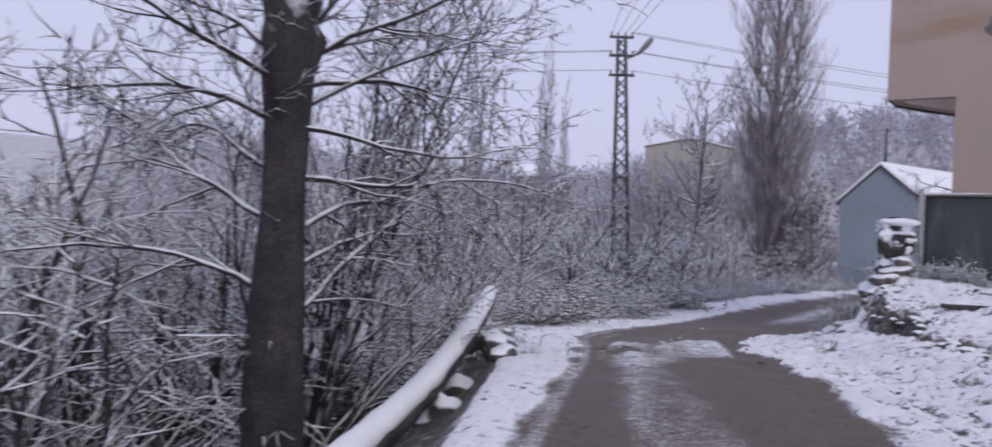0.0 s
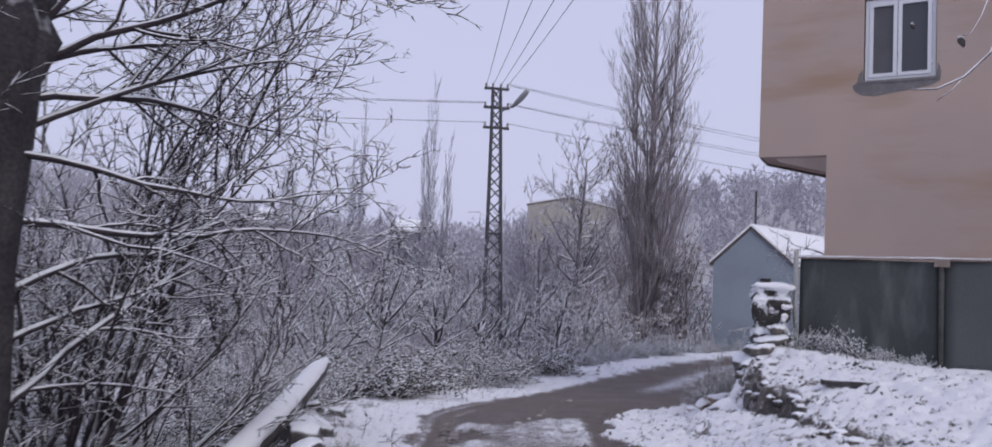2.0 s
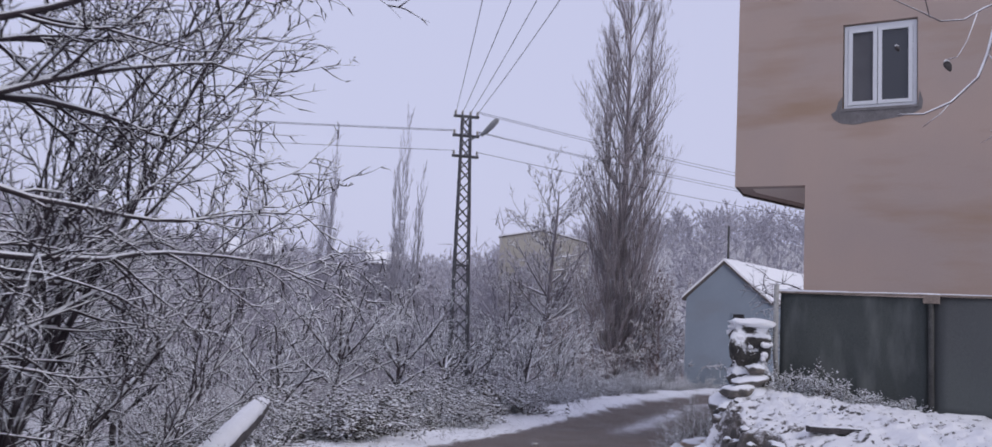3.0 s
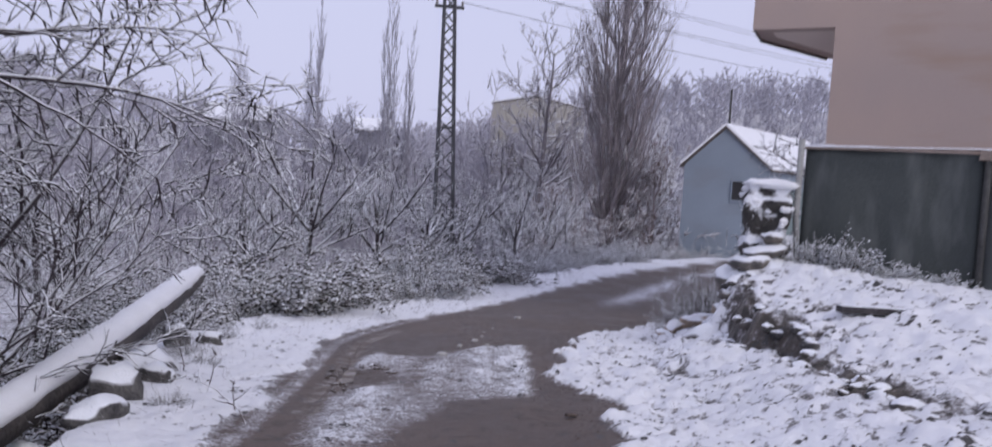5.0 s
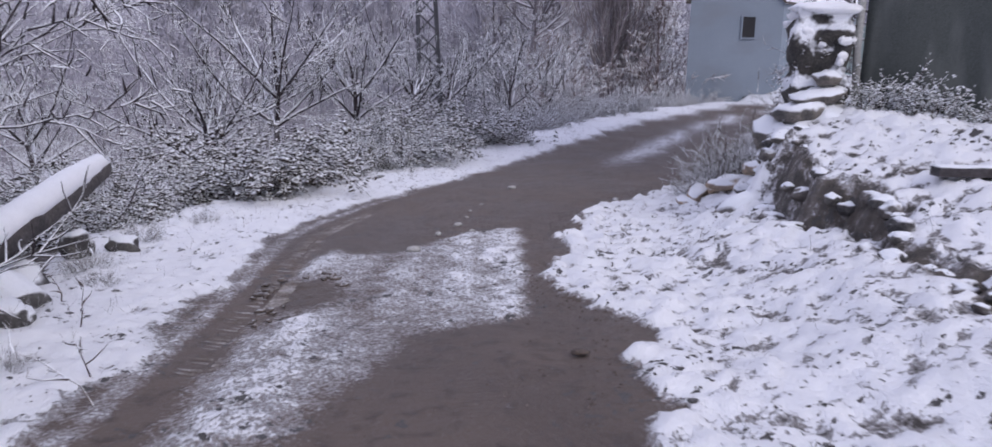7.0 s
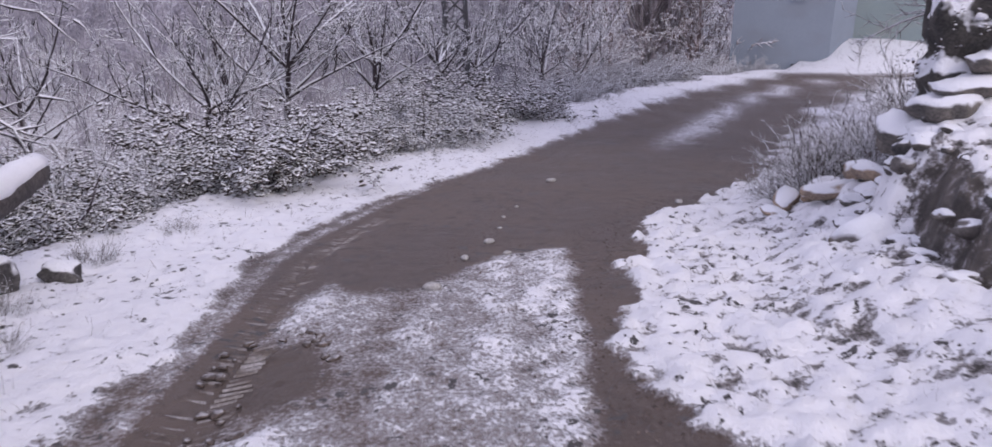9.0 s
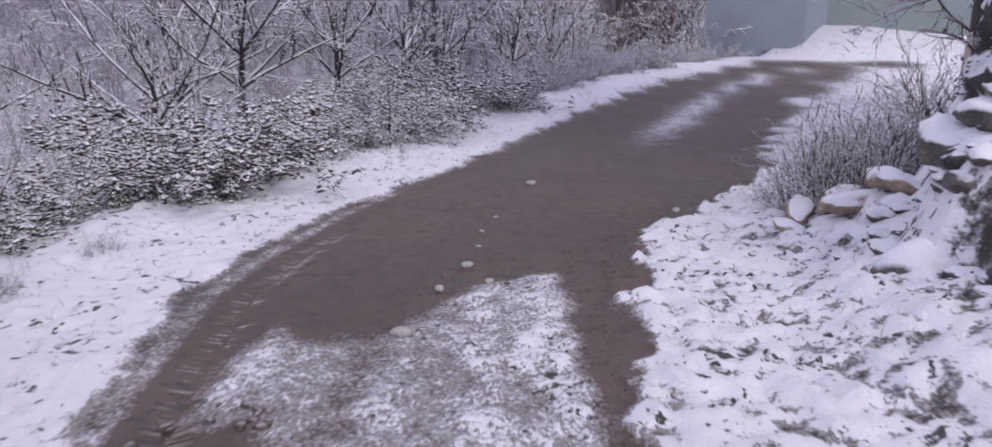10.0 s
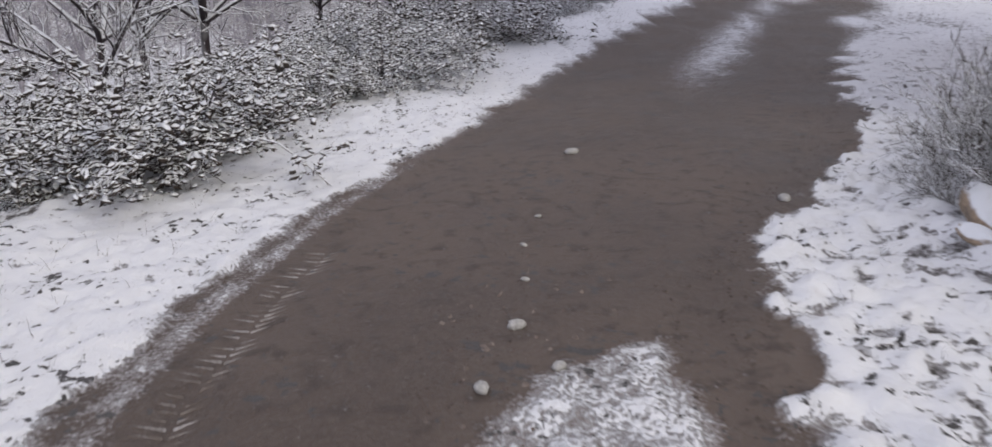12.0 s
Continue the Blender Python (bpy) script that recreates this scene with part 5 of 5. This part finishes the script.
for k, (pts, r0) in enumerate([([(12.1, 12.0, 5.6), (10.6, 12.3, 6.1), (9.6, 12.5, 6.25), (9.2, 12.5, 5.9), (9.05, 12.5, 5.35), (8.9, 12.5, 5.0), (8.5, 12.5, 4.62), (8.1, 12.5, 4.42), (7.75, 12.5, 4.38)], 0.035),
                                ([(9.5, 12.5, 6.22), (9.0, 12.5, 5.98), (8.7, 12.5, 5.78), (8.35, 12.5, 5.72), (8.0, 12.5, 5.84), (7.65, 12.5, 5.95), (7.45, 12.5, 6.15)], 0.016),
                                ([(8.9, 12.5, 5.9), (8.75, 12.5, 5.5), (8.6, 12.5, 5.25), (8.45, 12.5, 5.2)], 0.008), ([(8.5, 12.5, 4.62), (8.35, 12.5, 4.45), (8.1, 12.5, 4.25)], 0.007), ([(9.05, 12.5, 5.35), (9.3, 12.45, 5.0), (9.6, 12.4, 4.9)], 0.009), ([(8.2, 12.5, 5.75), (8.1, 12.5, 6.1), (8.15, 12.5, 6.4)], 0.008)]):
    bm = bmesh.new()
    n = len(pts)
    swept(bm, [walnut.matrix_basis.inverted() @ Vector(p) for p in pts], [max(r0 * (1 - 0.8 * i / n), 0.006) for i in range(n)], 7, 1, 0.2, k)
    part("twig", bm, M_bark, walnut, "", True)
for x, z, s in ((8.45, 5.12, 0.09), (7.72, 5.28, 0.05), (9.62, 4.82, 0.07)):
    ob = part("dead_leaf", boulder((s, 0.02, s * 1.1), 7, 2), M_trunk, walnut, "curled dark dead leaf", True)
    ob.matrix_basis = walnut.matrix_basis.inverted() @ pose(x, 12.5, z, 0, 25, 20)
side_tree(11.4, 20.0, gz(11.4, 20.0), [((0, 0, 0), (0, 0, 1), 3.6, 0.07), ((0, 0, 2.6), (-1, -0.3, 0.35), 2.4, 0.035), ((0, 0, 2.9), (-0.9, 0.2, 0.7), 2.2, 0.03), ((0, 0, 2.3), (-1, 0.1, 0.1), 2.2, 0.03), ((0, 0, 1.6), (-1, -0.3, 0.5), 2.2, 0.03), ((0, 0, 2.0), (-0.7, -0.4, 0.8), 2.0, 0.03), ((0, 0, 1.4), (-0.9, -0.5, 0.4), 2.0, 0.03), ((0, 0, 2.3), (-0.9, 0.1, 0.4), 1.8, 0.025)], "small_tree", "small snowy bare tree behind the fence corner", 82)

# ---- blue-grey outbuilding ----
def gable_house(name, label, gl, gr, apex_t, base, eave, apex, back, wall, roof_over=0.25):
    """gl, gr: the gable's corners; back: the way the ridge runs."""
    ob = thing(name, label, "house")
    gl, gr, back = Vector((*gl, 0)), Vector((*gr, 0)), Vector((*back, 0))
    ap = gl.lerp(gr, apex_t)
    for nm, off in (("gable_wall", Vector()), ("back_wall", back - back.normalized() * 0.25)):
        b = bmesh.new()
        ring = [gl + Vector((0, 0, base)), gr + Vector((0, 0, base)), gr + Vector((0, 0, eave)), ap + Vector((0, 0, apex)), gl + Vector((0, 0, eave))]
        f = b.faces.new([b.verts.new(v + off) for v in ring])
        r = bmesh.ops.extrude_face_region(b, geom=[f])
        bmesh.ops.translate(b, vec=back.normalized() * 0.25, verts=[v for v in r["geom"] if isinstance(v, bmesh.types.BMVert)])
        part(nm, b, wall, ob)
    for nm, p in (("side_wall", gr), ("side_wall", gl)):
        b = bmesh.new()
        t = (gr - gl).normalized() * (0.25 if p is gl else -0.25)
        s = back.normalized() * 0.26
        prism(b, [(v.x, v.y) for v in (p + s, p + back - s, p + back - s + t, p + s + t)], base, eave)
        part(nm, b, wall, ob)
    for side, edge in ((1, gr), (-1, gl)):
        out = (edge - ap).normalized()
        drop = (apex - eave) / (edge - ap).length
        e = edge + out * roof_over
        z = eave - drop * roof_over
        f0, f1 = -back.normalized() * roof_over, back + back.normalized() * roof_over
        for nm, lo, hi, m in (("roof", 0.0, 0.10, M_roofedge), ("snow_cover", 0.10, 0.22, M_snow)):
            b = bmesh.new()
            q = [ap + f0 + Vector((0, 0, apex)), ap + f1 + Vector((0, 0, apex)), e + f1 + Vector((0, 0, z)), e + f0 + Vector((0, 0, z))]
            lo_v, hi_v = [b.verts.new(v + Vector((0, 0, lo + 0.004))) for v in q], [b.verts.new(v + Vector((0, 0, hi))) for v in q]
            b.faces.new(lo_v)
            b.faces.new(hi_v[::-1])
            for i in range(4):
                b.faces.new((lo_v[i], lo_v[(i + 1) % 4], hi_v[(i + 1) % 4], hi_v[i]))
            part(nm, b, m, ob, "snow-covered roof slope" if nm == "snow_cover" else "")
    return ob


shed = gable_house("outbuilding", "tall blue-grey rendered outbuilding with a steep snow-covered gable roof", (15.2, 38.6), (18.85, 37.8), 0.46, -1.9, 2.8, 4.5, (7.2, 6.0), M_shed, 0.14)
gd = Vector((18.85 - 15.2, 37.8 - 38.6, 0)).normalized()
SH = Matrix(((gd.x, -gd.y, 0, 15.2), (gd.y, gd.x, 0, 38.6), (0, 0, 1, 0), (0, 0, 0, 1)))
for x0, x1, z0, z1 in ((2.10, 2.66, 1.33, 2.2), (2.3, 2.75, -1.25, -1.0), (1.1, 1.5, -1.3, -1.08)):
    wob = part("window", one_box(x0, -0.03, z0, x1, 0.02, z1), M_dark, shed, "small dark window")
    wob.matrix_basis = SH
    fr = part("window_frame", bars(x0 - 0.03, x1 + 0.03, z0 - 0.03, z1 + 0.03, 0.06, -0.06, -0.028), M_shed, wob)
low = part("garden_wall", one_box(0, -0.12, -1.6, 14, 0.12, 1.9), M_teal, None, "pale grey-green rendered wall behind the snowbank beside the outbuilding")
low.matrix_basis = Matrix(((0.985, 0.17, 0, 19.2), (-0.17, 0.985, 0, 39.6), (0, 0, 1, 0), (0, 0, 0, 1)))
tagged(low, "", "wall")

pole = thing("utility_pole", "thin grey utility pole standing behind the outbuilding", "pole", pose(20.5, 46, gz(20.5, 46)))
bm = bmesh.new()
swept(bm, [(0, 0, -0.2), (0.02, 0, 4.0), (0.0, 0, 7.3 - gz(20.5, 46))], [0.09, 0.075, 0.06], 8)
part("shaft", bm, M_darkpost, pole, "", True)

# ---- houses far off ----
gable_house("apartment_house", "yellow house beyond the trees, its colour dulled for haze, with a flat snowy roof", (12.2, 80), (20.6, 79.0), 0.5, -3, 9.0, 9.9, (3, 10), M_yellow, 0.1)
gable_house("cottage", "distant cottage with a broad snowy roof", (-17.6, 104), (-17.4, 98), 0.5, -4, 6.9, 8.5, (6.2, -0.5), M_hut, 0.5)
gable_house("cottage", "distant cottage almost hidden by haze-paled trees", (-1.0, 114), (-0.8, 108), 0.5, -4, 7.3, 8.8, (4, -0.4), M_hut, 0.5)

# ---- lattice pylon ----
pylon = thing("lattice_pylon", "dark steel lattice power pole with three crossarms and a street lamp", "pylon", pose(4.02, 30, 0))
Z0, Z1, LX = gz(4.02, 30) - 0.1, 8.22, -0.36


def corner(z, i):
    h = (z - Z0) / (Z1 - Z0)
    w = 0.36 * (1 - h) + 0.135 * h
    return Vector((LX * h + (w if i in (1, 2) else -w), w if i > 1 else -w, z))


for i in range(4):
    bm = bmesh.new()
    beam(bm, corner(Z0, i), corner(Z1, i), 0.045)
    part("leg", bm, M_steel, pylon)
zs = [Z0]
while zs[-1] < Z1 - 0.25:
    h = (zs[-1] - Z0) / (Z1 - Z0)
    zs.append(zs[-1] + 0.62 * (1 - h) + 0.34 * h)
zs[-1] = Z1
bm = bmesh.new()
for k, (a, b) in enumerate(zip(zs, zs[1:])):
    for i in range(4):
        j = (i + 1) % 4
        beam(bm, corner(a, i if k % 2 else j), corner(b, j if k % 2 else i), 0.032)
part("lattice", bm, M_steel, pylon, "zigzag lattice braces")
bm = bmesh.new()
for i in range(4):
    beam(bm, corner(3.05, i), corner(3.05, (i + 1) % 4), 0.035)
part("brace", bm, M_steel, pylon)
for z, half in ((8.2, 0.44), (7.52, 0.46), (6.8, 0.46)):
    h = (z - Z0) / (Z1 - Z0)
    arm = part("crossarm", one_box(LX * h - half, -0.06, z - 0.04, LX * h + half, 0.06, z + 0.04), M_steel, pylon)
    for x in (-half + 0.06, -half + 0.3, half - 0.3, half - 0.06):
        b = bmesh.new()
        swept(b, [(LX * h + x, 0, z + 0.04), (LX * h + x, 0, z + 0.10), (LX * h + x, 0, z + 0.2)], [0.02, 0.045, 0.03], 8)
        part("insulator", b, M_porcelain, arm, "", True)
bm = bmesh.new()
beam(bm, (-0.2, -0.15, 7.35), (0.18, -0.7, 7.5), 0.025, 8)
part("lamp_arm", bm, M_steel, pylon)
bm = bmesh.new()
swept(bm, [(0.12, -0.65, 7.42), (0.25, -0.72, 7.55), (0.45, -0.8, 7.78), (0.6, -0.85, 7.97), (0.64, -0.86, 8.02)], [0.05, 0.11, 0.14, 0.12, 0.05], 12, 0.7)
part("lamp_head", bm, M_lamp, pylon, "grey street-lamp head", True)


def cable(a, b, sag, radius=0.009):
    bm = bmesh.new()
    n = 24
    pts = [Vector(a).lerp(Vector(b), k / n) - Vector((0, 0, sag * 4 * (k / n) * (1 - k / n))) for k in range(n + 1)]
    swept(bm, pts, [radius] * (n + 1), 5)
    ob = part("power_cable", bm, M_wire, None, "thin overhead cable strung from the pylon", True)
    tagged(ob, "", "cable", "overhead cables")


PX = 3.68
for dx, ex in ((-0.38, -0.50), (-0.14, -0.08), (0.14, 0.24), (0.38, 0.52)):
    cable((PX + dx, 30, 8.36), (PX + ex * 4 - 0.1, -14, 10.0), 0.9)
for x0, z, zr in ((0.40, 8.4, 8.35), (0.34, 8.36, 8.1), (0.40, 7.7, 7.75), (0.36, 7.68, 7.5), (0.40, 6.98, 6.95)):
    cable((PX + x0, 30, z), (PX + 28, 42, zr), 0.25)
for z in (7.7, 7.66, 6.98):
    cable((PX - 0.4, 30, z), (PX - 30, 34, z + 0.1), 0.2)

# ---- small things on the verge ----
w = Wood(91)
for k in range(260):
    y = w.rng.uniform(9.0, 20)
    x = float(along(ROAD_L, y)) - w.rng.uniform(0.35, 1.6) if k % 2 else float(along(ROAD_R, y)) + w.rng.uniform(0.3, 2.2)
    z = gz(x, y)
    for _ in range(3):
        w.branch((x + w.rng.gauss(0, 0.02), y + w.rng.gauss(0, 0.02), z), (w.rng.gauss(0, 0.6), w.rng.gauss(0, 0.6), 1), w.rng.uniform(0.05, 0.14), 0.0022, 0, [dict(steps=3, wander=0.2, lift=-0.05, kids=0, angle=30, ratio=0.5, from_=0)])
tagged(new("dry_stems", w.mesh("dry_stems", M_bramble, 3)), "dry grass stems poking through the snow", "grass", kind="stuff")
w = Wood(92)
for x, y, L in ((1.02, 9.95, 0.5), (0.9, 10.3, 0.35), (0.55, 11.2, 0.3), (0.2, 11.9, 0.35)):
    w.branch((x, y, gz(x, y)), (w.rng.gauss(0, 0.3), w.rng.gauss(0, 0.3), 1), L, 0.005, 0, [dict(steps=5, wander=0.15, lift=0.0, kids=4, angle=45, ratio=0.4, from_=0.3), dict(steps=3, wander=0.2, lift=0, kids=0, angle=30, ratio=0.5, from_=0)])
tagged(new("weed_stalks", w.mesh("weed_stalks", M_bramble, 4)), "thin dead weed stalks at the edge of the lane", "weed", kind="stuff")


def tread_marks():
    """Short slanted ridges pressed up by tyres along the soft edge of the lane."""
    r = random.Random(8)
    V, F = [], []
    for a, b, slant in ((0.0, 0.13, 0.05), (0.15, 0.28, -0.05), (0.31, 0.44, 0.05)):
        y = 10.2
        while y < 15.6:
            y += 0.055 + r.uniform(-0.006, 0.006)
            if r.random() < 0.15:
                continue
            x0, x1 = float(along(ROAD_L, y)) + a, float(along(ROAD_L, y)) + b + r.uniform(-0.03, 0.01)
            h, t = r.uniform(0.002, 0.009), r.uniform(0.006, 0.013)
            k = len(V)
            for x, yy in ((x0, y), (x1, y + slant)):
                z = gz(x, yy) - 0.016
                V += [(x, yy - t, z - 0.006), (x, yy, z + h), (x, yy + t, z - 0.006)]
            F += [(k, k + 3, k + 4, k + 1), (k + 1, k + 4, k + 5, k + 2)]
    ob = new("tread_marks", mesh_from("tread_marks", V, F, M_tread))
    tagged(ob, "tyre tread marks pressed into the slush along the lane's edge", "track", kind="stuff")


tread_marks()
